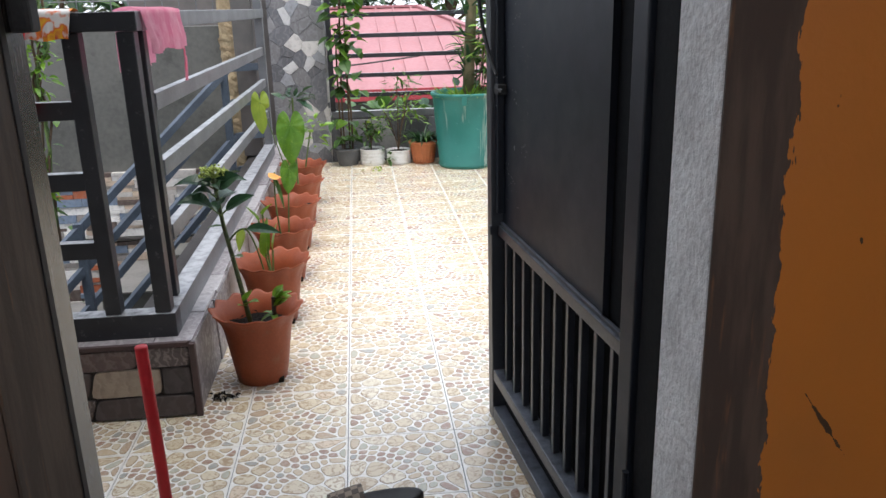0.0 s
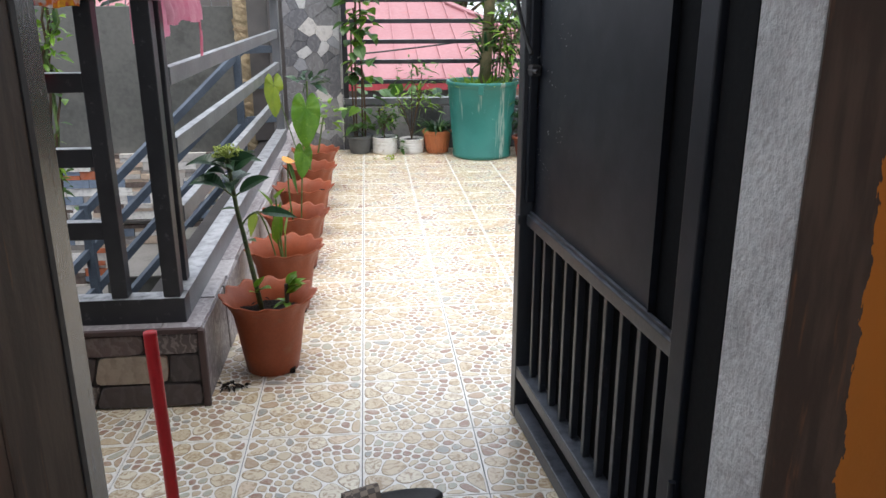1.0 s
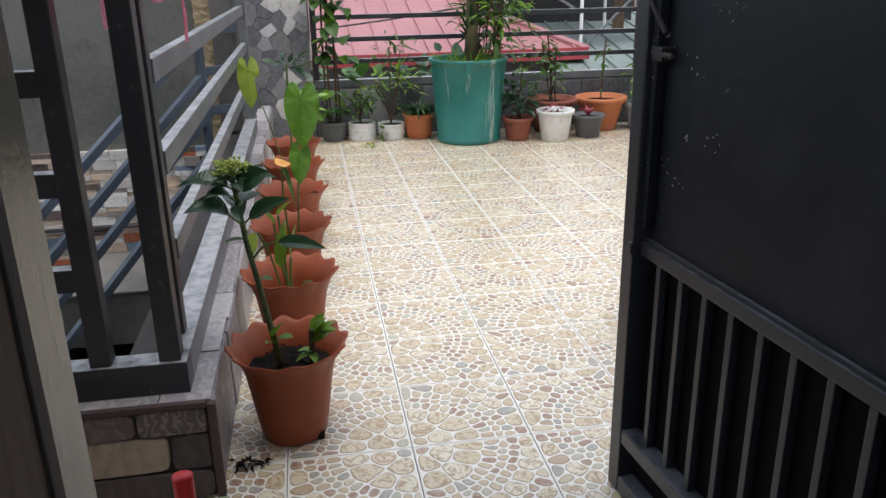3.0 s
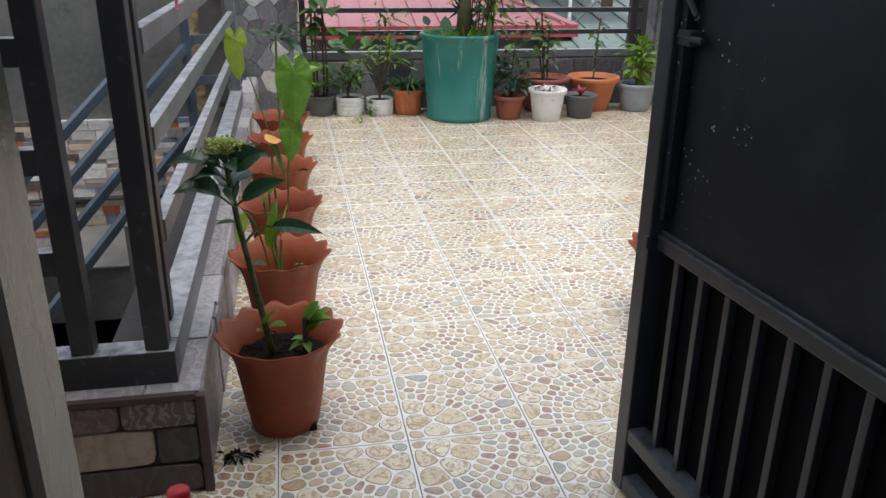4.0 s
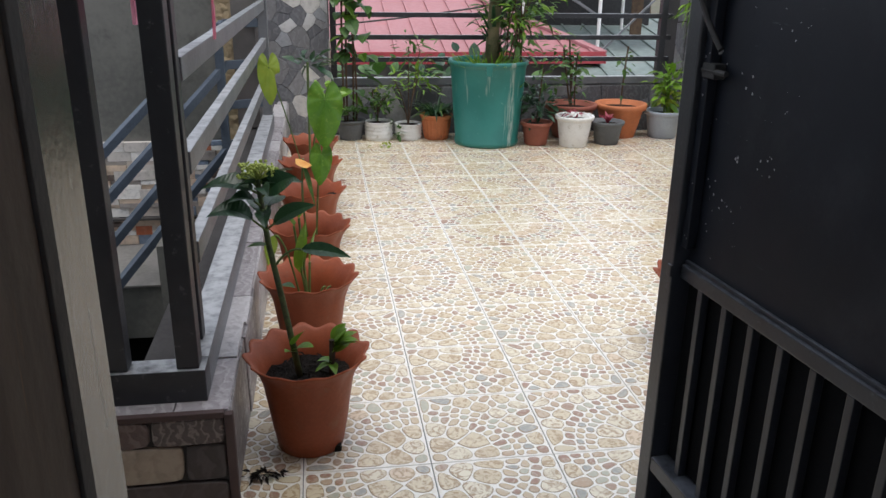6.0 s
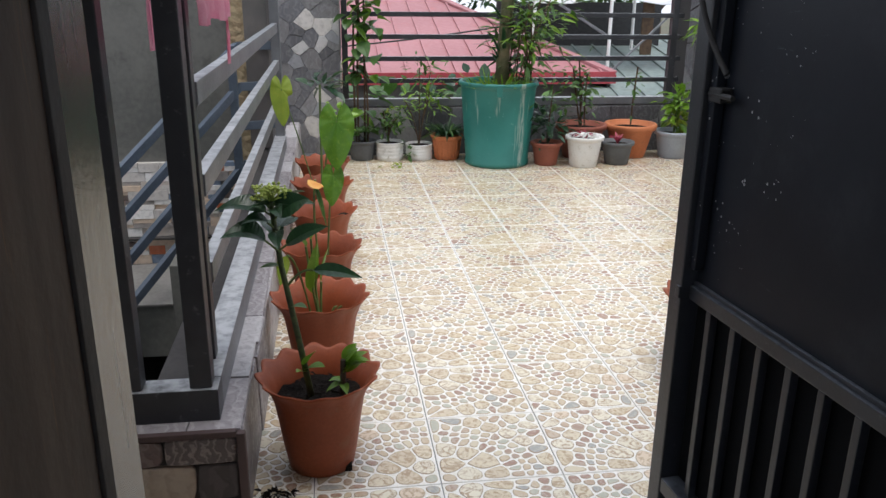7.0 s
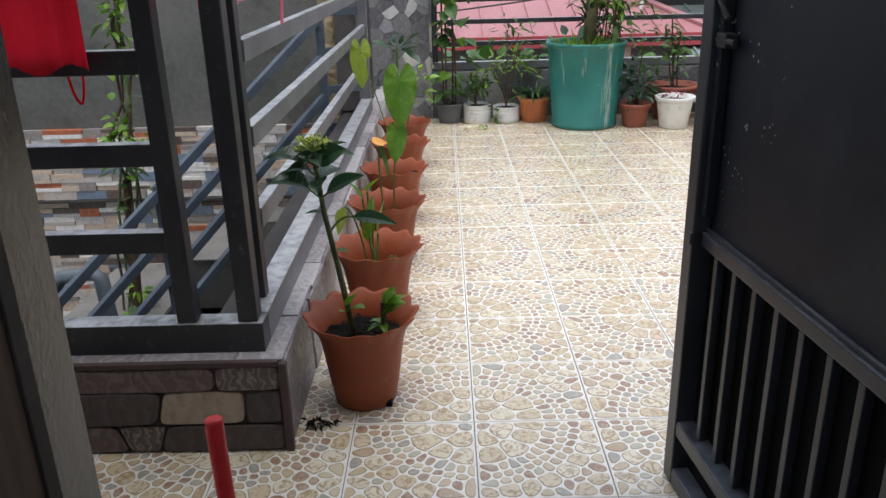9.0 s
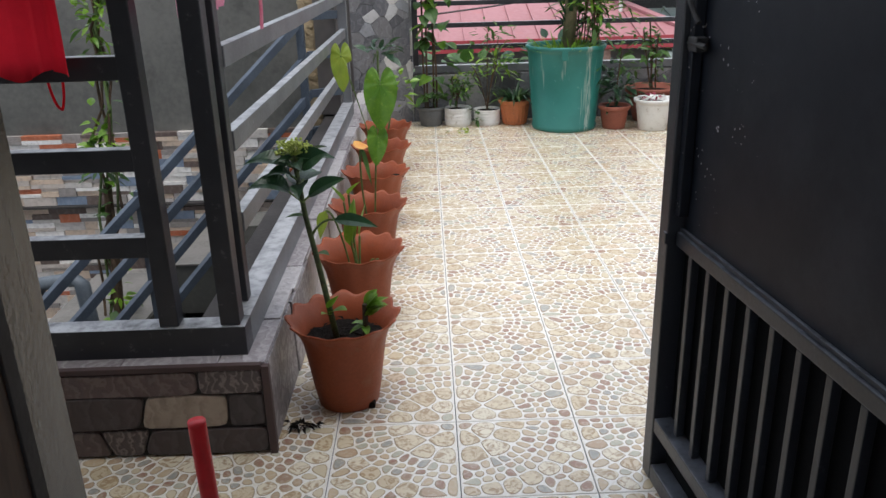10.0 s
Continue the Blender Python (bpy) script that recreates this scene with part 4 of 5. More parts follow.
for way, ln in (((-0.9, -0.5, 0.2), 0.045), ((-0.8, -0.4, 0.9), 0.05), ((0.2, -0.9, 0.1), 0.04), ((-0.5, 0.6, 0.3), 0.045)):
    bm = bmesh.new()
    leaf(bm, (0.057, -0.024, 0.225), way, ln, 0.022, "ovate", 0.4, 0.3)
    part("leaf", bm, LEAF_LIGHT, p, "fresh green leaf")
for z, way, ln, w in ((0.262, (0.75, -0.55, 0.55), 0.068, 0.042), (0.272, (0.45, -0.35, 1.0), 0.070, 0.040), (0.255, (-0.35, -0.6, 0.5), 0.045, 0.028)):
    bm = bmesh.new()
    leaf(bm, (-0.030, -0.018, z), way, ln, w, "ovate", 0.2, 0.3)
    part("leaf", bm, LEAF_LIGHT, p, "fresh green leaf")

# slender sprouting leaves
p = thing("potted_arum", (POT_X, POT_Y[1], 0), 0, "young arum with narrow leaves in a wavy brown plastic pot", "potted plant", GROUP)
wavy_pot(p, 0.4, False, 2)
for x, yy, z, way, ln, w, m in ((-0.02, 0.0, 0.25, (0.10, -0.1, 1), 0.20, 0.06, LEAF_LIGHT), (-0.035, 0.0, 0.40, (-0.5, -0.2, 0.9), 0.09, 0.05, LEAF_LIGHT), (0.005, 0.02, 0.28, (0.2, 0.0, 1), 0.13, 0.045, LEAF_LIGHT), (-0.02, 0.01, 0.42, (0.5, -0.3, 0.7), 0.08, 0.04, LEAF_LIGHT)):
    part("stem", tube(arc((0, 0, 0.135), (x * 0.6, yy, 0.25), (x, yy, z), 6), 0.004, 6), GREEN_STEM, p)
    bm = bmesh.new()
    leaf(bm, (x, yy, z), way, ln, w, "lance", 0.15, 0.4)
    part("leaf", bm, m, p)
for x in (0.03, 0.045):
    part("shoot", tube(arc((x, -0.02, 0.135), (x, -0.02, 0.22), (x + 0.02, -0.02, 0.215), 6), 0.0035, 6), GREEN_STEM, p)
bm = bmesh.new()
leaf(bm, (-0.09, -0.02, 0.38), (-0.25, -0.3, -1), 0.09, 0.055, "lance", 0.0, 0.3)
part("leaf", bm, LEAF_YELLOW, p, "drooping yellow-green leaf")
part("stem", tube(arc((-0.02, 0, 0.135), (-0.06, 0, 0.38), (-0.09, -0.02, 0.38), 8), 0.0035, 6), GREEN_STEM, p)

# anthurium with heart leaves and one yellowing spathe
p = thing("potted_anthurium", (POT_X, POT_Y[2], 0), 0, "anthurium with two heart-shaped leaves and a faded bloom", "potted plant", GROUP)
wavy_pot(p, 0.2, True, 3)
for joint, tip, w, m, lab in (((0.070, -0.025, 0.690), (0.066, -0.080, 0.535), 0.118, LEAF_HEART, "broad heart-shaped green leaf"), ((0.052, -0.045, 0.508), (0.044, -0.085, 0.410), 0.074, LEAF_HEART, "narrow fresh leaf")):
    bm = bmesh.new()
    heart_leaf(bm, joint, tip, w)
    part("leaf", bm, m, p, lab, smooth=True)
    part("leaf_stalk", tube(arc((0.02, 0.0, 0.135), (joint[0] * 0.7, 0.03, joint[2] * 0.9), joint, 10), 0.0032, 6), GREEN_STEM, p)
bm = bmesh.new()
leaf(bm, (-0.035, -0.045, 0.495), (1.0, -0.5, 0.15), 0.058, 0.060, "round", 0.45, -0.5, 0, 0, 8)
part("spathe", bm, PETAL, p, "faded yellow-orange bloom")
part("leaf_stalk", tube(arc((0.0, 0.0, 0.135), (-0.03, -0.03, 0.35), (-0.010, -0.045, 0.495), 8), 0.004, 6), GREEN_STEM, p)
bm = bmesh.new()
leaf(bm, (-0.012, -0.05, 0.475), (0.26, -0.25, -1), 0.145, 0.026, "lance", 0.0, 0.5)
part("leaf", bm, LEAF_MID, p)

p = thing("empty_pot", (POT_X, POT_Y[3], 0), 0, "wavy brown plastic pot with bare soil and a chipped rim", "pot", GROUP)
wavy_pot(p, 0.55, True, 4)
bm = bmesh.new()
leaf(bm, (0.06, -0.05, 0.225), (1, -0.2, 0.4), 0.07, 0.03, "ovate", 0.3, 0.5)
part("dead_leaf", bm, SOIL, p, "shrivelled black leaf")

p = thing("potted_shrub", (POT_X, POT_Y[4], 0), 0, "dark-topped shrub and one yellowing leaf in a wavy pot", "potted plant", GROUP)
wavy_pot(p, 0.0, True, 5)
part("stem", tube(arc((0, 0, 0.135), (0.0, 0.02, 0.45), (0.006, 0.0, 0.70), 8), 0.006, 6), GREEN_STEM, p)
part("foliage", foliage(random.Random(41), (0.006, 0, 0.695), (0.075, 0.07, 0.035), 22, 0.070, 0.036), LEAF_DARK, p, "dark leaves at the top")
bm = bmesh.new()
heart_leaf(bm, (-0.168, 0.0, 0.680), (-0.165, -0.055, 0.520), 0.100, 0.2, 0.42)
part("leaf", bm, LEAF_YELLOW, p, "yellowing heart-shaped leaf with a torn edge", smooth=True)
part("leaf_stalk", tube(arc((-0.02, 0.0, 0.135), (-0.085, 0.02, 0.42), (-0.168, 0.0, 0.680), 10), 0.0032, 6), GREEN_STEM, p)

p = thing("potted_shrub", (POT_X, POT_Y[5], 0), 0, "low leafy sprout in a wavy brown plastic pot", "potted plant", GROUP)
wavy_pot(p, 0.3, True, 6)
part("stem", tube(arc((0, 0, 0.135), (0.03, 0.0, 0.32), (0.06, 0.0, 0.45), 8), 0.005, 6), GREEN_STEM, p)
part("foliage", foliage(random.Random(43), (0.085, 0.0, 0.45), (0.055, 0.05, 0.10), 26, 0.055, 0.028), LEAF_LIGHT, p)

p = thing("empty_pot", (1.20, 2.70, 0), 0, "wavy brown plastic pot standing beyond the gate", "pot", "wavy pots")
wavy_pot(p, 0.7, True, 7)

# ---- bucket with a tree ----
bucket = thing("bucket_planter", (1.172, 5.775, 0), 0, "big green plastic bucket planted with a young tree and grass", "planter")
part("bucket", lathe([(0.200, 0.0), (0.212, 0.004), (0.216, 0.03), (0.210, 0.035), (0.248, 0.50), (0.252, 0.52), (0.262, 0.525), (0.264, 0.545), (0.256, 0.552), (0.240, 0.548), (0.236, 0.50), (0.232, 0.46)], 56), BUCKET, bucket, smooth=True)
part("soil", lathe([(0.231, 0.44), (0.231, 0.475), (0.12, 0.492), (0.02, 0.498)], 28), SOIL, bucket)
for a in (-1.75, 1.4):
    part("handle_lug", box(-0.02, 0.02, -0.012, 0.012, 0.47, 0.53, 0.004), BUCKET, bucket).matrix_basis = pose(0.252 * math.cos(a), 0.252 * math.sin(a), 0, 0, 0, math.degrees(a) - 90)
part("trunk", tube([(0.02, 0.02, 0.48), (0.03, 0.02, 0.75), (0.045, 0.02, 1.0), (0.055, 0.03, 1.35), (0.06, 0.03, 1.8)], 0.045, 10, taper=0.8), plain("mossy_trunk", (0.16, 0.13, 0.07), (0.08, 0.085, 0.04), 0.9, 12, 90, 0.7, distance=0.006), bucket, "olive brown trunk", smooth=True)
r = random.Random(77)
bm = bmesh.new()
for _ in range(170):
    a, d = r.uniform(0, 6.28), r.uniform(0.05, 0.22)
    leaf(bm, (d * math.cos(a), d * math.sin(a), 0.49), (math.cos(a) * 0.8 + r.uniform(-0.4, 0.4), math.sin(a) * 0.8 + r.uniform(-0.4, 0.4), r.uniform(0.7, 1.6)), r.uniform(0.10, 0.19), 0.014, "blade", r.uniform(0.1, 0.45), 0.3, n=5)
part("grass_tuft", bm, LEAF_LIGHT, bucket, "bright grass blades")
for _ in range(30):
    bm = bmesh.new()
    z = r.uniform(0.5, 1.15)
    a = r.uniform(0, 6.28)
    leaf(bm, (0.03 + 0.05 * math.cos(a), 0.02 + 0.05 * math.sin(a), z), (math.cos(a) * 0.5, math.sin(a) * 0.5, r.uniform(-0.2, 1.2)), r.uniform(0.12, 0.24), 0.028, "blade", 0.4, 0.35, n=5)
    part("strap_leaf", bm, LEAF_DARK, bucket, "dark strap leaf")
for i in range(9):
    x0, y0 = r.uniform(0.05, 0.2), r.uniform(-0.1, 0.12)
    top = Vector((r.uniform(0.12, 0.45), r.uniform(-0.1, 0.2), r.uniform(0.8, 1.25)))
    part("twig", tube(arc((x0, y0, 0.48), (x0 + 0.02, y0, 0.8), top, 8), 0.005, 5), BARK, bucket)
    part("foliage", foliage(r, top - Vector((0.02, 0, 0.13)), (0.13, 0.13, 0.24), 58, 0.10, 0.030, "lance"), LEAF_LIGHT if i % 3 == 0 else LEAF_MID, bucket)


# ---- pots at the parapet ----
def tub(owner, r0, r1, h, material, lip=0.01, ribs=0):
    prof = [(r0 - 0.006, 0), (r0, 0.004), (r0 + (r1 - r0) * 0.8, h * 0.80), (r1 - 0.004, h - lip * 2.4), (r1 + lip * 0.6, h - lip * 2.2), (r1 + lip, h - lip * 0.6), (r1 + lip * 0.6, h), (r1 - lip * 0.6, h - 0.004), (r1 - lip - 0.004, h * 0.82)]
    body = part("pot", lathe(prof, 36), material, owner, smooth=True)
    for k in range(ribs):
        a = 2 * math.pi * k / ribs
        rm = r0 + (r1 - r0) * 0.45
        part("rib", bar((math.cos(a) * (r0 + 0.001), math.sin(a) * (r0 + 0.001), 0.01), (math.cos(a) * (r0 + (r1 - r0) * 0.78), math.sin(a) * (r0 + (r1 - r0) * 0.78), h * 0.78), 0.008, 0.006, 0.002), material, body)
    part("soil", lathe([(r1 * 0.86, h * 0.76), (r1 * 0.86, h * 0.85), (r1 * 0.3, h * 0.89)], 20), SOIL, owner)


FAR = "pots along the parapet"
r = random.Random(11)

p = thing("potted_vine", (0.275, 5.98, 0), 0, "round-leaved climbing vine on stakes in a dark grey pot", "potted plant", FAR)
tub(p, 0.075, 0.092, 0.135, GREY_PLASTIC)
for x, yy, tx, z in ((-0.02, 0.0, 0.01, 1.30), (0.02, 0.01, 0.03, 1.22), (0.04, -0.01, -0.02, 1.05), (-0.035, 0.01, -0.04, 0.9)):
    part("stake", tube(arc((x, yy, 0.11), (x * 1.5, yy, z * 0.5), (tx, yy, z), 10), 0.007, 6), BARK, p)
for i in range(84):
    z = r.uniform(0.55, 1.30) if i > 8 else r.uniform(0.2, 0.5)
    a = r.uniform(0, 6.28)
    bm = bmesh.new()
    k = r.uniform(0.075, 0.120)
    leaf(bm, (r.uniform(-0.09, 0.12), r.uniform(-0.06, 0.05), z), (math.cos(a), math.sin(a) - 0.5, r.uniform(-0.9, 0.3)), k, k * 0.82, "ovate", 0.3, 0.25, r.uniform(-0.5, 0.5), n=5)
    part("leaf", bm, LEAF_LIGHT if i % 3 == 0 else LEAF_MID, p)
part("foliage", foliage(r, (0.04, -0.04, 0.19), (0.10, 0.06, 0.05), 18, 0.08, 0.05, "ovate"), LEAF_MID, p)


def can(owner, rad, h):
    prof = [(rad - 0.004, 0.0), (rad, 0.004)]
    for k in range(4):
        z = h * (0.15 + 0.2 * k)
        prof += [(rad, z), (rad + 0.004, z + 0.006), (rad, z + 0.012)]
    prof += [(rad, h - 0.01), (rad + 0.005, h - 0.006), (rad + 0.003, h), (rad - 0.006, h - 0.003), (rad - 0.008, h * 0.8)]
    part("can", lathe(prof, 36), WHITE_PLASTIC, owner, smooth=True)
    part("soil", lathe([(rad - 0.009, h * 0.74), (rad - 0.009, h * 0.86), (rad * 0.3, h * 0.9)], 20), SOIL, owner)


p = thing("potted_shrub", (0.462, 5.96, 0), 0, "small dull green shrub in a white ribbed can", "potted plant", FAR)
can(p, 0.092, 0.125)
for i in range(4):
    part("twig", tube(arc((0, 0, 0.1), (r.uniform(-0.05, 0.05), 0, 0.2), (r.uniform(-0.09, 0.09), r.uniform(-0.04, 0.04), r.uniform(0.26, 0.36)), 6), 0.004, 5), BARK, p)
part("foliage", foliage(r, (0.01, 0, 0.25), (0.10, 0.08, 0.09), 170, 0.042, 0.022), LEAF_MID, p)
part("foliage", foliage(r, (0.02, -0.02, 0.34), (0.05, 0.05, 0.02), 16, 0.035, 0.016), LEAF_YELLOW, p)

p = thing("potted_shrub", (0.665, 5.96, 0), 0, "twiggy shrub trailing over a small white can", "potted plant", FAR)
can(p, 0.090, 0.108)
for i in range(5):
    tip = Vector((r.uniform(-0.16, 0.12), r.uniform(-0.05, 0.08), r.uniform(0.4, 0.62)))
    part("twig", tube(arc((0, 0, 0.09), (tip.x * 0.3, 0, 0.3), tip, 7), 0.004, 5), BARK, p)
    part("foliage", foliage(r, tip - Vector((0, 0, 0.03)), (0.11, 0.08, 0.10), 30, 0.07, 0.024, "lance"), LEAF_MID if i % 2 else LEAF_LIGHT, p)
part("foliage", foliage(r, (-0.075, -0.075, 0.07), (0.035, 0.02, 0.07), 14, 0.05, 0.03), LEAF_MID, p, "leaves trailing over the rim")

p = thing("potted_spider_plant", (0.856, 5.945, 0), 0, "grassy spider plant in a ribbed orange clay pot", "potted plant", FAR)
tub(p, 0.080, 0.104, 0.17, ORANGE_CLAY, 0.010, 22)
bm = bmesh.new()
for _ in range(46):
    a = r.uniform(0, 6.28)
    leaf(bm, (0.03 * math.cos(a), 0.03 * math.sin(a), 0.15), (math.cos(a), math.sin(a), r.uniform(0.6, 2.0)), r.uniform(0.20, 0.29), 0.026, "blade", r.uniform(0.35, 0.8), 0.35, n=6)
part("grass_tuft", bm, LEAF_DARK, p, "dark strap leaves")
bm = bmesh.new()
for _ in range(20):
    a = r.uniform(0, 6.28)
    leaf(bm, (0.03 * math.cos(a), 0.03 * math.sin(a), 0.15), (math.cos(a), math.sin(a), r.uniform(0.5, 1.6)), r.uniform(0.18, 0.26), 0.022, "blade", r.uniform(0.4, 0.8), 0.35, n=6)
part("grass_tuft", bm, LEAF_MID, p)

p = thing("potted_shrub", (1.495, 5.70, 0), 0, "dark bushy shrub in a small red clay pot", "potted plant", FAR)
tub(p, 0.074, 0.098, 0.155, RED_CLAY, 0.011)
part("twig", tube(arc((0, 0, 0.13), (0.01, 0, 0.3), (0.03, 0.0, 0.5), 7), 0.005, 5), BARK, p)
part("foliage", foliage(r, (0.0, 0.02, 0.27), (0.15, 0.13, 0.13), 150, 0.06, 0.03), LEAF_DARK, p)
part("foliage", foliage(r, (0.04, 0.02, 0.45), (0.14, 0.12, 0.13), 36, 0.06, 0.026), LEAF_MID, p)

p = thing("potted_plant", (1.735, 5.63, 0), 0, "red-leaved seedling in a worn white plastic pot", "potted plant", FAR)
tub(p, 0.090, 0.118, 0.205, WHITE_PLASTIC, 0.012)
part("foliage", foliage(r, (0.0, 0, 0.21), (0.11, 0.08, 0.02), 16, 0.06, 0.025), LEAF_RED, p, "reddish leaves")
part("foliage", foliage(r, (0.03, 0, 0.215), (0.09, 0.07, 0.015), 9, 0.05, 0.02), WHITE_PLASTIC, p, "bleached leaves")

p = thing("potted_plant", (1.985, 5.68, 0), 0, "pink-leaved cordyline shoot in a dark grey pot", "potted plant", FAR)
tub(p, 0.078, 0.104, 0.155, GREY_PLASTIC, 0.011)
bm = bmesh.new()
for i in range(12):
    a = i * 0.52
    leaf(bm, (0.0, 0, 0.13), (math.cos(a) * 0.6, math.sin(a) * 0.6, 1.2), r.uniform(0.10, 0.16), 0.022, "lance", 0.4, 0.4)
part("foliage", bm, LEAF_RED, p, "pink strap leaves")

p = thing("potted_shrub", (1.80, 5.93, 0), 0, "leggy green shrub in a broad orange-red bowl pot", "potted plant", FAR)
tub(p, 0.115, 0.168, 0.235, RED_CLAY, 0.016)
for i in range(4):
    tip = Vector((r.uniform(-0.10, 0.07), r.uniform(-0.04, 0.04), r.uniform(0.5, 0.72)))
    part("twig", tube(arc((r.uniform(-0.03, 0.05), 0, 0.2), (tip.x * 0.5, 0, 0.4), tip, 7), 0.006, 5), BARK, p)
    part("foliage", foliage(r, tip - Vector((0, 0, 0.08)), (0.08, 0.07, 0.16), 26, 0.065, 0.028), LEAF_MID, p)

p = thing("potted_shrub", (2.16, 5.92, 0), 0, "sparse stemmed plant in a broad orange clay pot", "potted plant", FAR)
tub(p, 0.112, 0.168, 0.235, ORANGE_CLAY, 0.018)
part("twig", tube(arc((0.0, 0, 0.2), (0.0, 0, 0.4), (0.02, 0, 0.62), 7), 0.006, 5), BARK, p)
part("foliage", foliage(r, (0.0, 0, 0.48), (0.06, 0.05, 0.13), 20, 0.045, 0.024), LEAF_MID, p)

p = thing("potted_shrub", (2.46, 5.86, 0), 0, "yellow-green leafy plant in a blue-grey pot", "potted plant", FAR)
tub(p, 0.095, 0.125, 0.19, PALE_PLASTIC, 0.013)
part("foliage", foliage(r, (0.02, 0, 0.36), (0.11, 0.09, 0.13), 100, 0.09, 0.036), LEAF_LIGHT, p)
part("foliage", foliage(r, (0.02, -0.03, 0.28), (0.09, 0.06, 0.06), 18, 0.10, 0.045), LEAF_YELLOW, p)
part("stem", tube(arc((0, 0, 0.16), (0.0, 0, 0.35), (0.02, 0, 0.5), 7), 0.007, 6), GREEN_STEM, p)

p = thing("hanging_fern", (2.66, 5.955, 0.80), 0, "bright green fern hanging on the stone pillar", "fern")
part("bracket", bar((0, 0.045, 0.10), (0, 0.0, 0.10), 0.02, 0.02), GREY_STEEL, p)
part("foliage", foliage(r, (-0.01, -0.03, 0.06), (0.10, 0.05, 0.12), 60, 0.10, 0.03, "lance", up=-0.4), LEAF_LIGHT, p)

# ---- small things on the terrace ----
dustpan = thing("long_handled_dustpan", (-0.07, 1.408, 0), 0, "red plastic long-handled dustpan standing on the tiles", "dustpan")
part("handle", tube([(0.004, -0.004, 0.03), (0.002, -0.001, 0.25), (-0.003, 0, 0.50), (-0.003, 0, 0.518), (-0.003, 0, 0.526)], 0.0125, 14), RED_PLASTIC, dustpan, smooth=True)
bm = box(-0.10, 0.10, -0.012, 0.0, 0.0, 0.075, 0.003)
box(-0.10, 0.10, -0.11, -0.0125, 0.0, 0.006, 0.001, bm)
box(-0.104, -0.1005, -0.11, 0.0, 0.0, 0.05, 0.001, bm)
box(0.1005, 0.104, -0.11, 0.0, 0.0, 0.05, 0.001, bm)
part("scoop", bm, RED_PLASTIC, dustpan)


def slipper(loc, rz):
    s = thing("slipper", (*loc, 0), rz, "black rubber slide slipper with brown checked strap", "slipper", "pair of slippers")
    n = 36
    bm = bmesh.new()
    rings = []
    for z, k in ((0.0, 0.95), (0.006, 1.0), (0.020, 1.0), (0.026, 0.96), (0.023, 0.86)):
        ring = []
        for i in range(n):
            a = 2 * math.pi * i / n
            x = 0.143 * math.cos(a)
            w = 0.047 + 0.010 * (x / 0.143)
            ring.append(bm.verts.new((x * k, w * math.sin(a) * k * (1 + 0.12 * abs(math.cos(a))), z + (0.010 * max(0, -x / 0.143) if z > 0.01 else 0))))
        rings.append(ring)
    for a, b in zip(rings, rings[1:]):
        for i in range(n):
            bm.faces.new((a[i], a[(i + 1) % n], b[(i + 1) % n], b[i]))
    bm.faces.new(rings[0])
    bm.faces.new(rings[-1])
    part("sole", bm, BLACK_RUBBER, s, smooth=True)
    bm = bmesh.new()
    rows = []
    for i in range(13):
        a = math.pi * i / 12
        rows.append([bm.verts.new((x, (0.056 + o) * math.cos(a), 0.014 + (0.052 + o + 0.010 * (x < 0.04)) * math.sin(a))) for x, o in ((0.005, 0), (0.085, -0.004), (0.085, -0.008), (0.005, -0.004))])
    for a, b in zip(rows, rows[1:]):
        for k in range(4):
            bm.faces.new((a[k], a[(k + 1) % 4], b[(k + 1) % 4], b[k]))
    part("strap", bm, CHECKER, s, "brown checked strap", smooth=False)
    return s


slipper((0.345, 1.545), 190)
slipper((0.115, 1.475), -46)

dead = thing("dead_leaves", (-0.10, 2.20, 0.002), 0, "dry black leaf scraps by the curb", "dead leaves", kind="stuff")
part("scraps", foliage(random.Random(2), (0.012, -0.005, 0.007), (0.034, 0.012, 0.004), 60, 0.018, 0.007, "ovate", up=0.0), SOIL, dead)
fallen = thing("fallen_leaves", (0.5, 5.72, 0.002), 0, "withered leaves lying on the tiles", "dead leaves", kind="stuff")
part("scraps", foliage(random.Random(6), (0, 0, 0.006), (0.09, 0.03, 0.003), 9, 0.05, 0.022), LEAF_YELLOW, fallen)


# ---- cloths on the railing ----
def hung_cloth(name, material, label, cx, cy, z, along, width, front, back, seed, rail_w, ragged=0.03):
    """A cloth folded over a rail; along is the rail's direction, front and back how far it hangs."""
    owner = thing(name, (cx, cy, z), along, label, "cloth")
    r = random.Random(seed)
    nu, bm, rows = 22, bmesh.new(), []
    ph = [r.uniform(0, 6.28) for _ in range(4)]
    path = [(-rail_w / 2 - 0.004, -k) for k in np.linspace(front, 0.0, 10)] + [(-rail_w / 4, 0.006), (0.0, 0.008), (rail_w / 4, 0.006)] + [(rail_w / 2 + 0.004, -k) for k in np.linspace(0.0, back, 8)]
    for i in range(nu + 1):
        u = i / nu
        row = []
        for yy, zz in path:
            hang = min(1, -zz / 0.08) if zz < 0 else 0
            fold = 0.016 * math.sin(9 * u * math.pi + ph[0]) + 0.007 * math.sin(21 * u + ph[1])
            squeeze = 1 - 0.16 * hang
            cut = 1 + ragged * 6 * math.sin(3.1 * u * math.pi + ph[2]) * 0.25
            row.append(bm.verts.new(((u - 0.5) * width * squeeze, yy + (abs(fold) + 0.002) * hang * (-1 if yy < 0 else 1), zz * cut)))
        rows.append(row)
    for a, b in zip(rows, rows[1:]):
        for k in range(len(path) - 1):
            bm.faces.new((a[k], a[k + 1], b[k + 1], b[k]))
    part("cloth_body", bm, material, owner, smooth=True)
    return owner


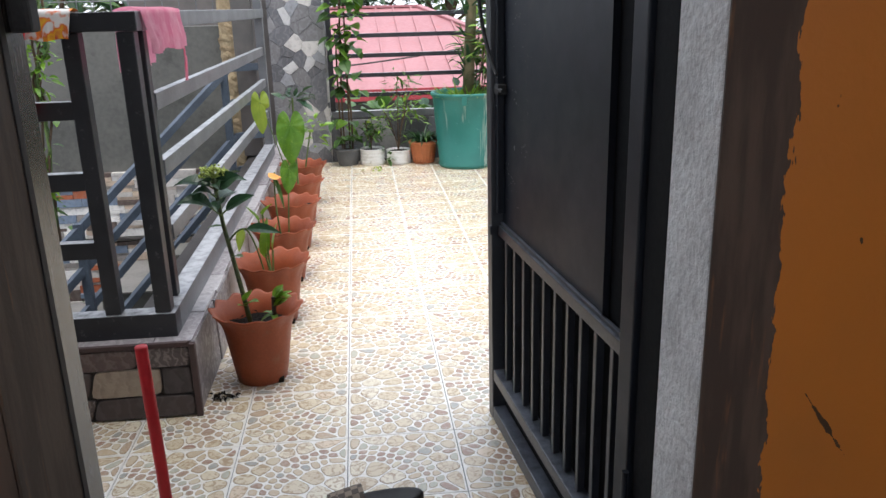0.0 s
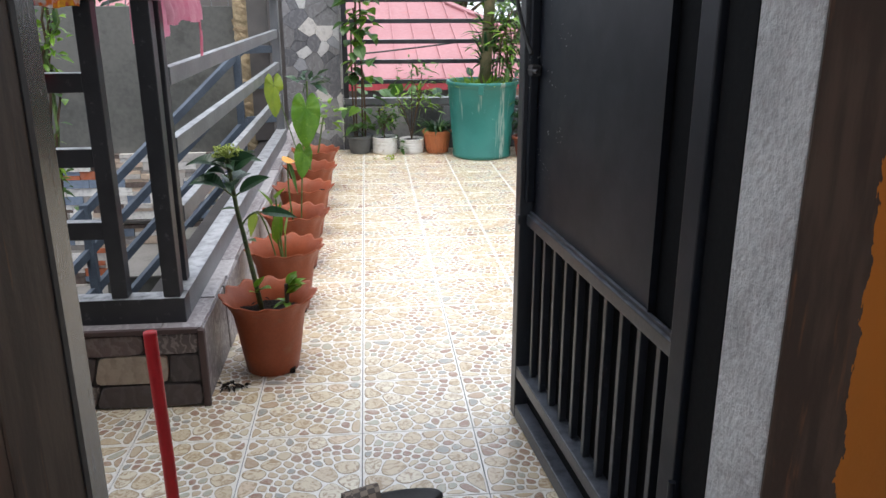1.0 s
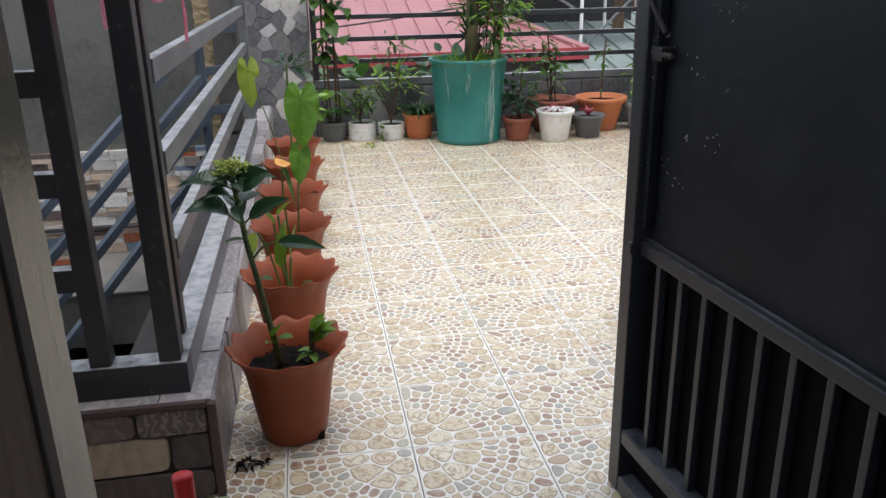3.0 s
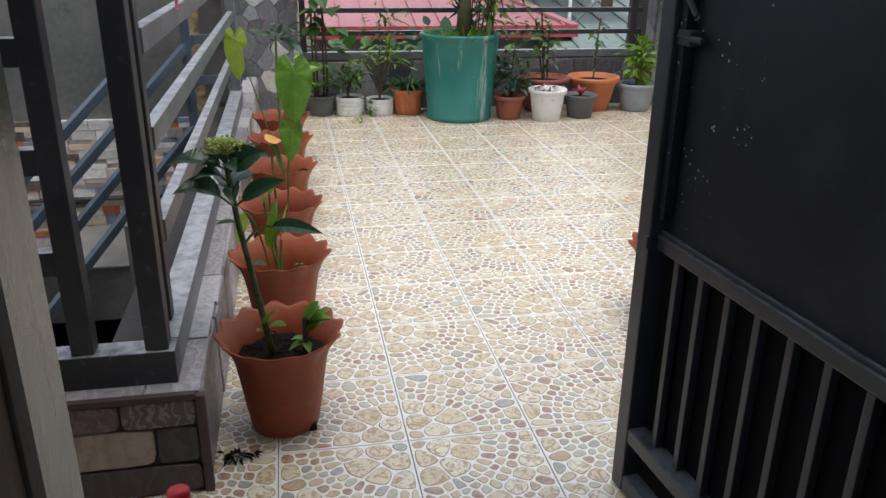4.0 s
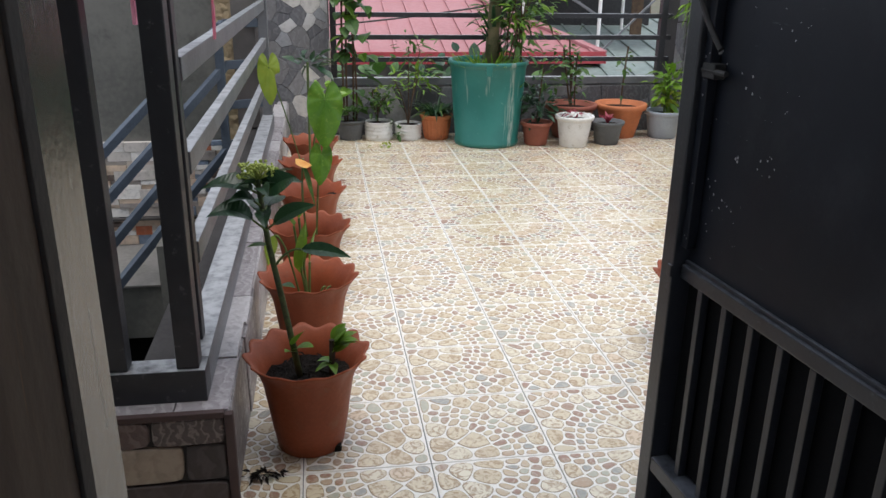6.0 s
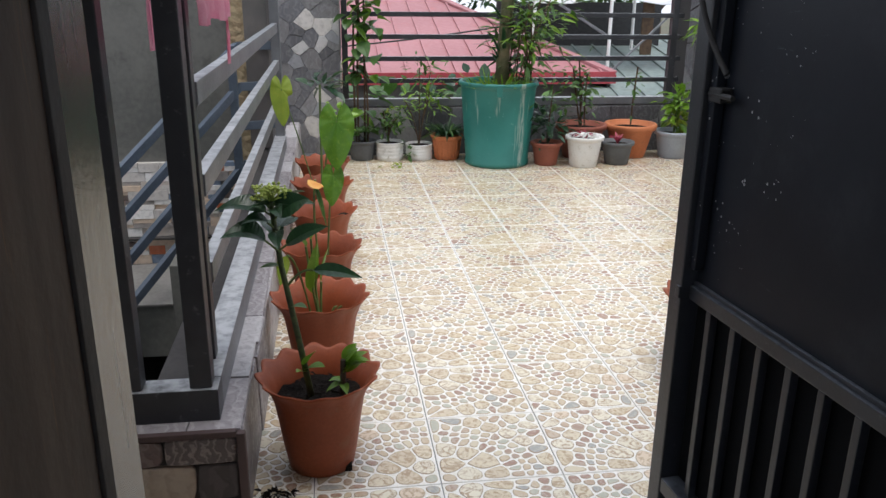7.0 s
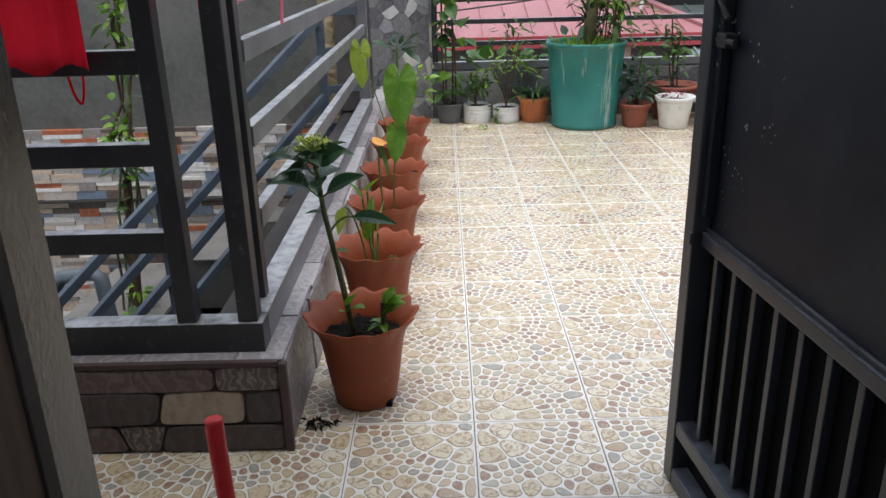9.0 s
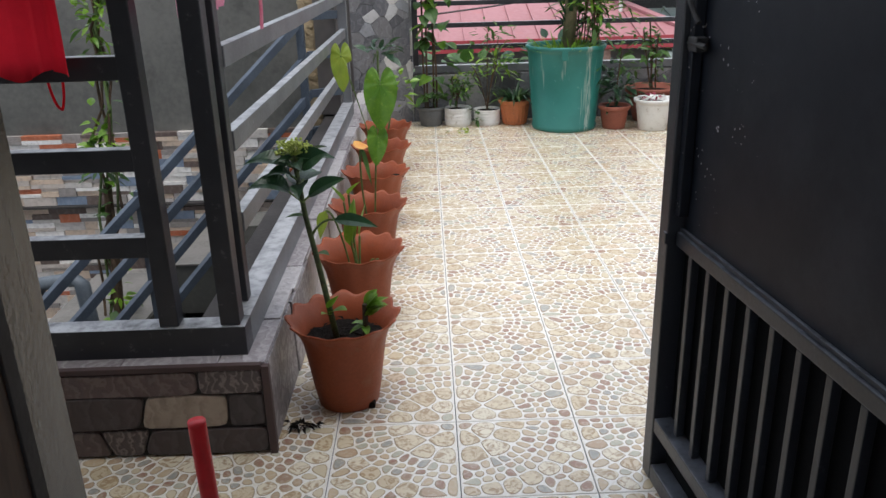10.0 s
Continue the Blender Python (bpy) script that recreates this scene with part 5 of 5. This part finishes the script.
c = hung_cloth("pink_cloth", PINK_CLOTH, "faded pink cloth draped over the railing", RX, 2.43, 1.166, 90, 0.50, 0.115, 0.16, 2, 0.062)
part("strap", tube([(0.17 + 0.012 * math.sin(k), -0.05, -0.08 - 0.035 * k) for k in np.linspace(0, 4, 9)] + [(0.185 + 0.010 * math.sin(k), -0.05, -0.22 + 0.03 * (4 - k)) for k in np.linspace(4, 1.5, 7)], 0.003, 6), PINK_CLOTH, c)
hung_cloth("printed_cloth", PRINT_CLOTH, "white orange and green printed cloth on the railing", -0.425, RY, 1.165, 0, 0.155, 0.07, 0.06, 4, 0.06)
c = hung_cloth("red_cloth", RED_CLOTH, "red cloth hanging from the railing", -0.575, RY, 1.165, 0, 0.25, 0.265, 0.045, 6, 0.06)
part("strap", tube(arc((0.010, 0.045, -0.10), (0.0, 0.05, -0.345), (0.030, 0.05, -0.350), 12) + arc((0.030, 0.05, -0.350), (0.055, 0.048, -0.3), (0.035, 0.045, -0.10), 10), 0.003, 6), RED_CLOTH, c)

# ---- climbing plant in the stairwell ----
vine = thing("climbing_vine", (-1.28, 4.3, -3.4), 0, "leafy vine climbing a brown stake in the stairwell", "vine")
part("stake", tube([(0, 0, 0), (0.01, 0, 2.0), (0.0, 0, 3.1), (-0.01, 0, 3.5)], 0.035, 8, taper=0.6), BARK, vine)
# the stake leans a little towards the curb
vine.matrix_basis = pose(-1.69, 4.3, -3.4, 0, 5.7, 0)
r = random.Random(9)
for k in range(5):
    part("stem", tube([(r.uniform(-0.05, 0.05) + 0.03 * math.sin(z * 3 + k), r.uniform(-0.04, 0.04), z) for z in np.linspace(2.8, 4.8, 12)], 0.007, 5), GREEN_STEM if k % 2 else BARK, vine)
for k in range(70):
    z = r.choice((r.uniform(3.3, 3.75), r.uniform(4.0, 4.8), r.uniform(2.6, 3.0), r.uniform(3.9, 4.4)))
    a = r.uniform(0, 6.28)
    bm = bmesh.new()
    s = r.uniform(0.05, 0.085)
    leaf(bm, (r.uniform(-0.06, 0.06), r.uniform(-0.05, 0.05), z), (math.cos(a), math.sin(a) * 0.6 - 0.4, r.uniform(-0.5, 0.4)), s, s * 0.55, "ovate", 0.3, 0.25, n=4)
    part("leaf", bm, LEAF_LIGHT if k % 2 else LEAF_MID, vine)
for cz, k, mat in ((3.72, 34, LEAF_LIGHT), (3.62, 24, LEAF_MID), (4.35, 40, LEAF_LIGHT), (4.6, 30, LEAF_MID), (2.95, 12, LEAF_LIGHT)):
    part("foliage", foliage(r, (0.0, -0.03, cz), (0.085, 0.06, 0.13), k * 2, 0.055, 0.028), mat, vine)
BLUE_PALE = plain("dull_blue_grey_steel", (0.13, 0.155, 0.18), (0.09, 0.11, 0.13), 0.45, 6, 90, 0.2)
bracket = thing("tube_frame", (0, 0, 0), 0, "grey bent steel tube frame in the stairwell", "steel frame")
part("tube", tube([(-1.78, 4.0, -0.95), (-1.66, 4.0, -0.36), (-1.62, 4.0, -0.31), (-1.46, 4.0, -0.29), (-1.43, 4.0, -0.32), (-1.40, 4.0, -0.95)], 0.036, 8), BLUE_PALE, bracket, smooth=True)
part("leg", tube([(-1.78, 4.0, -3.4), (-1.78, 4.0, -0.94)], 0.03, 8), BLUE_PALE, bracket)

# ---- wire fence behind the stairwell wall ----
fence = thing("wire_fence", (0, 5.6, 0), 0, "grey wire mesh fence behind the plastered wall", "fence")
for k in range(26):
    part("wire", tube([(-3.2 + 0.11 * k, 0, 0.9), (-3.2 + 0.11 * k, 0, 1.65)], 0.004, 5), PALE_STEEL, fence)
for z in (1.0, 1.12, 1.24, 1.36, 1.48, 1.6):
    part("wire", tube([(-3.25, 0.006, z), (-0.35, 0.006, z)], 0.004, 5), PALE_STEEL, fence)
for x in (-3.25, -1.8, -0.36):
    part("fence_post", tube([(x, 0.02, -3.4), (x, 0.02, 1.7)], 0.02, 8), PALE_STEEL, fence)


# ---- beyond the parapet ----
house = thing("neighbour_house", (0, 0, 0), 0, "neighbouring house with a faded red ribbed metal roof", "house")
E0, E1, R0, R1 = Vector((-9.0, 12.0, -0.055)), Vector((4.22, 12.0, -0.055)), Vector((-6.0, 17.0, 1.15)), Vector((1.71, 17.0, 1.15))


def sheet(corners, thick=0.05):
    bm = bmesh.new()
    top = [bm.verts.new(c) for c in corners]
    low = [bm.verts.new(Vector(c) - Vector((0, 0, thick))) for c in corners]
    bm.faces.new(top)
    bm.faces.new(low[::-1])
    for k in range(len(top)):
        bm.faces.new((top[k], low[k], low[(k + 1) % len(top)], top[(k + 1) % len(top)]))
    return bm


roof = part("roof", sheet((E0, E1, R1, R0)), PINK_ROOF, house, "faded red ribbed metal roof")
B1 = Vector((4.22, 22.0, -0.055))
part("roof", sheet((E1, B1, R1)), PINK_ROOF, house)
part("roof", sheet((R0, R1, B1, Vector((-9, 22, -0.055)))), PINK_ROOF, house)
x = -8.9
while x < 4.15:
    f = 1.0 if x < R1.x else (E1.x - x) / (E1.x - R1.x)
    part("roof_rib", bar((x, 12.0, -0.04), (x, 12.0 + 5.0 * f, -0.04 + 1.205 * f), 0.035, 0.035, 0.0), PINK_ROOF, roof)
    x += 0.36
yy = 12.4
while yy < 21.5:
    f = 1 - abs(yy - 17) / 5
    part("roof_rib", bar((4.22, yy, -0.04), (4.22 - 2.51 * f, yy + (17 - yy) * 0.0, -0.04 + 1.2 * f), 0.035, 0.035, 0.0), PINK_ROOF, roof)
    yy += 0.4
part("hip_cap", bar(E1 + Vector((0, 0, 0.02)), R1 + Vector((0, 0, 0.02)), 0.16, 0.05, 0.01), PINK_ROOF, house)
part("ridge_cap", bar(R0 + Vector((0, 0, 0.02)), R1 + Vector((0, 0, 0.02)), 0.2, 0.05, 0.01), PINK_ROOF, house)
part("fascia", box(-9, 4.24, 11.96, 11.995, -0.19, -0.02), RED_TRIM, house, "darker red eave board")
part("fascia", box(4.23, 4.26, 11.96, 22, -0.19, -0.06), RED_TRIM, house)
part("wall", box(-8.6, 3.9, 12.3, 21.6, -3.4, -0.12), DARK_WALL, house)
for k in range(9):
    w = part("window", box(-7.6 + 1.35 * k, -6.9 + 1.35 * k, 12.27, 12.3, -1.6, -0.6, 0.01), BLACK_RUBBER, house, "dark louvred window")
part("brick_pier", box(2.35, 2.9, 12.0, 12.28, -3.4, -0.2), plain("brown_brick", (0.22, 0.12, 0.09), (0.30, 0.2, 0.15), 0.8, 14, 40), house)
part("overhead_cable", tube(arc((-3.0, 11.8, 0.15), (1.4, 11.8, 0.32), (3.6, 11.8, 0.85), 12), 0.012, 5), BLACK_WIRE, house)

shed = thing("metal_shed", (0, 0, 0), 0, "low shed with a grey-green weathered sheet roof", "shed")
part("roof", sheet((Vector((3.3, 9.0, -0.55)), Vector((8.5, 9.0, -0.55)), Vector((9.5, 17, 0.25)), Vector((4.4, 17, 0.25)))), GREY_SHEET, shed, "grey-green sheet roof")
part("wall", box(3.5, 8.3, 9.2, 16.5, -3.4, -0.75), DARK_WALL, shed)
for k in range(13):
    part("roof_rib", bar((3.4 + 0.4 * k, 9.0, -0.535), (4.45 + 0.4 * k, 17, 0.265), 0.03, 0.03, 0), GREY_SHEET, shed)
canopy = thing("tarpaulin_canopy", (0, 0, 0), 0, "white tarpaulin canopy on thin steel poles", "canopy")
bm = bmesh.new()
grid = [[bm.verts.new((3.3 + 0.3 * i, 13.2 + 0.5 * j, 0.96 + 0.14 * j - 0.06 * math.sin(i * 1.1) - 0.04 * (i == 0))) for j in range(5)] for i in range(9)]
for i in range(8):
    for j in range(4):
        bm.faces.new((grid[i][j], grid[i + 1][j], grid[i + 1][j + 1], grid[i][j + 1]))
ob = part("tarpaulin", bm, WHITE_TARP, canopy, smooth=True)
ob.modifiers.new("thickness", "SOLIDIFY").thickness = 0.012
for x, yy in ((3.3, 13.2), (5.7, 13.2), (3.3, 15.2), (5.7, 15.2), (4.55, 13.2)):
    part("pole", tube([(x, yy, -0.9), (x, yy, 1.25)], 0.028, 8), WHITE_PLASTIC, canopy)
part("brace", bar((4.55, 13.2, 0.4), (3.7, 13.2, 0.9), 0.04, 0.04), PALE_STEEL, canopy)
part("brace", bar((5.7, 13.2, 0.9), (4.55, 13.2, -0.2), 0.03, 0.03), PALE_STEEL, canopy)
part("hanging_sheet", box(5.75, 6.15, 13.6, 13.64, -0.2, 1.3, 0.01), BLUE_TARP, canopy, "blue tarpaulin strip")
part("back_board", box(3.2, 6.4, 15.6, 15.7, -0.5, 0.9), BLACK_RUBBER, canopy, "dark clutter wall")
part("hanging_sheet", box(5.2, 5.4, 13.5, 13.53, 0.1, 1.2, 0.01), BARK, canopy)
r = random.Random(14)
for k in range(34):
    x, yy = r.uniform(3.2, 5.6), r.uniform(8.9, 10.4)
    z = -0.55 + (yy - 9.0) * 0.1
    s = r.uniform(0.05, 0.13)
    sc = thing("scrap", (x, yy, z - 0.01), r.uniform(0, 360), "pale scrap piece lying on the shed roof", "scrap", "scrap on the roof")
    if k % 3:
        part("lump", lathe([(0.3 * s, 0), (0.9 * s, 0.2 * s), (s, 0.5 * s), (0.5 * s, 0.9 * s)], 7), WHITE_TARP, sc)
    else:
        part("slat", bar((-0.5, 0, 0.02), (0.5, r.uniform(-0.2, 0.2), 0.06), 0.03, 0.03), WHITE_PLASTIC, sc)

bush = thing("bushes", (0, 0, -3.4), 0, "broad-leaved green bushes below the parapet", "bushes", kind="stuff")
r = random.Random(19)
for cx, cy, cz, k in ((0.6, 8.4, 3.32, 70), (1.4, 8.8, 3.28, 80), (-0.2, 8.6, 3.3, 70), (2.3, 8.6, 3.05, 70), (3.1, 8.2, 2.8, 60)):
    part("crown", foliage(r, (cx, cy, cz), (0.55, 0.5, 0.35), k * 2, 0.22, 0.13), LEAF_MID if k < 75 else LEAF_DARK, bush)
    part("trunk", tube([(cx, cy, 0), (cx, cy, 2.8)], 0.05, 7), BARK, bush)


def tree(x, yy, h, spread, seed):
    t = thing("tree", (x, yy, -3.4), 0, "tall dark green leafy tree behind the houses", "tree", "far trees")
    r = random.Random(seed)
    part("trunk", tube([(0, 0, 0), (0.1, 0, h * 0.4), (0.0, 0.1, h * 0.75)], 0.22, 8, taper=0.5), BARK, t)
    for _ in range(6):
        c = Vector((r.uniform(-1, 1) * spread, r.uniform(-1, 1) * spread * 0.6, h * r.uniform(0.62, 1.0)))
        part("limb", tube(arc((0, 0, h * 0.5), (c.x * 0.4, c.y * 0.4, h * 0.65), c, 6), 0.07, 6, taper=0.4), BARK, t)
        part("crown", foliage(r, c, (spread * 0.75, spread * 0.75, h * 0.16), 170, 0.42, 0.2), LEAF_DARK if r.random() < 0.6 else LEAF_MID, t)


for k, (x, yy, h) in enumerate(((-7, 27, 6.5), (-3, 29, 7.0), (0.5, 28, 6.4), (3.8, 30, 7.2), (7.5, 28, 6.8), (11, 27, 7.5), (-11, 26, 7), (-4.5, 12, 5.6), (14, 24, 7))):
    tree(x, yy, h, 2.0, 50 + k)

# ---- floor tiles ----
# ring radius, spacing along the ring, size of its stones
RINGS = ((0.030, 0.022, 0.011), (0.078, 0.056, 0.030), (0.145, 0.062, 0.031), (0.197, 0.0265, 0.013), (0.222, 0.0265, 0.012), (0.247, 0.0270, 0.012), (0.288, 0.052, 0.025), (0.325, 0.030, 0.013), (0.356, 0.046, 0.021), (0.390, 0.030, 0.013), (0.414, 0.034, 0.014))


def tile_mesh(seed, fine):
    """One printed tile: a quarter rosette of large stones round one corner, arcs of pebbles beyond it."""
    r = random.Random(seed)
    seeds = []
    for rad, gap, size in RINGS:
        count = max(2, round(rad * math.pi / 2 / gap))
        turn = r.uniform(0.25, 0.75)
        for k in range(count):
            a = (k + turn) / count * math.pi / 2
            d = rad + r.uniform(-0.22, 0.22) * size
            swap = rad > 0.27 and r.random() < 0.2
            x, yy = d * math.cos(a) - 0.15 + r.uniform(-0.2, 0.2) * size, d * math.sin(a) - 0.15 + r.uniform(-0.2, 0.2) * size
            if abs(x) < 0.139 and abs(yy) < 0.139:
                seeds.append((x, yy, (0.013 if swap else size) * r.uniform(0.9, 1.1)))
    bm = box(-0.1488, 0.1488, -0.1488, 0.1488, -0.009, 0.0)
    bmesh.ops.bevel(bm, geom=[e for e in bm.edges if all(v.co.z > -0.001 for v in e.verts)], offset=0.0006, segments=1, affect="EDGES")
    for x, yy, size in seeds:
        sm = size < 0.018
        poly = [Vector(q) for q in ((-0.1440, -0.1440), (0.1440, -0.1440), (0.1440, 0.1440), (-0.1440, 0.1440))]
        c = Vector((x, yy))
        for qx, qy, qs in seeds:
            o = Vector((qx, qy)) - c
            if 0 < o.length < 0.13:
                # the edge between two stones leans towards the smaller one
                k = 0.5 + (size * size - qs * qs) / (2 * o.length_squared)
                d = o.normalized()
                poly = clip(poly, c + o * k - d * (0.0025 if sm else 0.0020), d)
                if len(poly) < 3:
                    break
        if len(poly) < 3:
            continue
        area = sum(a.x * b.y - b.x * a.y for a, b in zip(poly, poly[1:] + poly[:1])) / 2
        if area < 0.00004:
            continue
        poly = rounded(poly, 0.25)
        if fine:
            poly = rounded(poly, 0.24)
        m = sum(poly, Vector((0, 0))) / len(poly)
        if fine:
            low = [bm.verts.new((q.x, q.y, 0.0002)) for q in poly]
            top = [bm.verts.new((*(m + (q - m) * (0.84 if sm else 0.92)), 0.0011)) for q in poly]
            faces = [bm.faces.new((low[k], low[(k + 1) % len(low)], top[(k + 1) % len(low)], top[k])) for k in range(len(low))] + [bm.faces.new(top)]
        else:
            faces = [bm.faces.new([bm.verts.new((q.x, q.y, 0.0008)) for q in poly])]
        for f in faces:
            f.material_index = 2 if sm else 1
        if fine:
            for f in faces[:-1]:
                f.material_index = 3
    me = bpy.data.meshes.new("tile")
    bm.to_mesh(me)
    bm.free()
    for m in (TILE_MORTAR, TILE_STONE, TILE_PEBBLE, TILE_RIM):
        me.materials.append(m)
    return me


FINE = [tile_mesh(k, True) for k in (1, 2, 3)]
COARSE = [tile_mesh(k, False) for k in (1, 2, 3)]
rng = random.Random(100)
TURNS = {(True, True): 0, (False, True): 90, (False, False): 180, (True, False): 270}
for i in range(-8, 10):
    for j in range(-4, 14):
        x, yy = 0.15 + 0.3 * i, 2.35 + 0.3 * j
        if (x < -0.16 and yy > 2.1) or yy > 6.2 or x < -1.4 or x > 2.9:
            continue
        ob = new("tile", rng.choice(FINE if yy < 3.8 and x < 1.4 else COARSE))
        # four tiles turn their rosettes to one shared corner
        ob.matrix_basis = pose(x, yy, 0, 0, 0, TURNS[(i % 2 == 1, j % 2 == 0)])
        ob.parent = floor
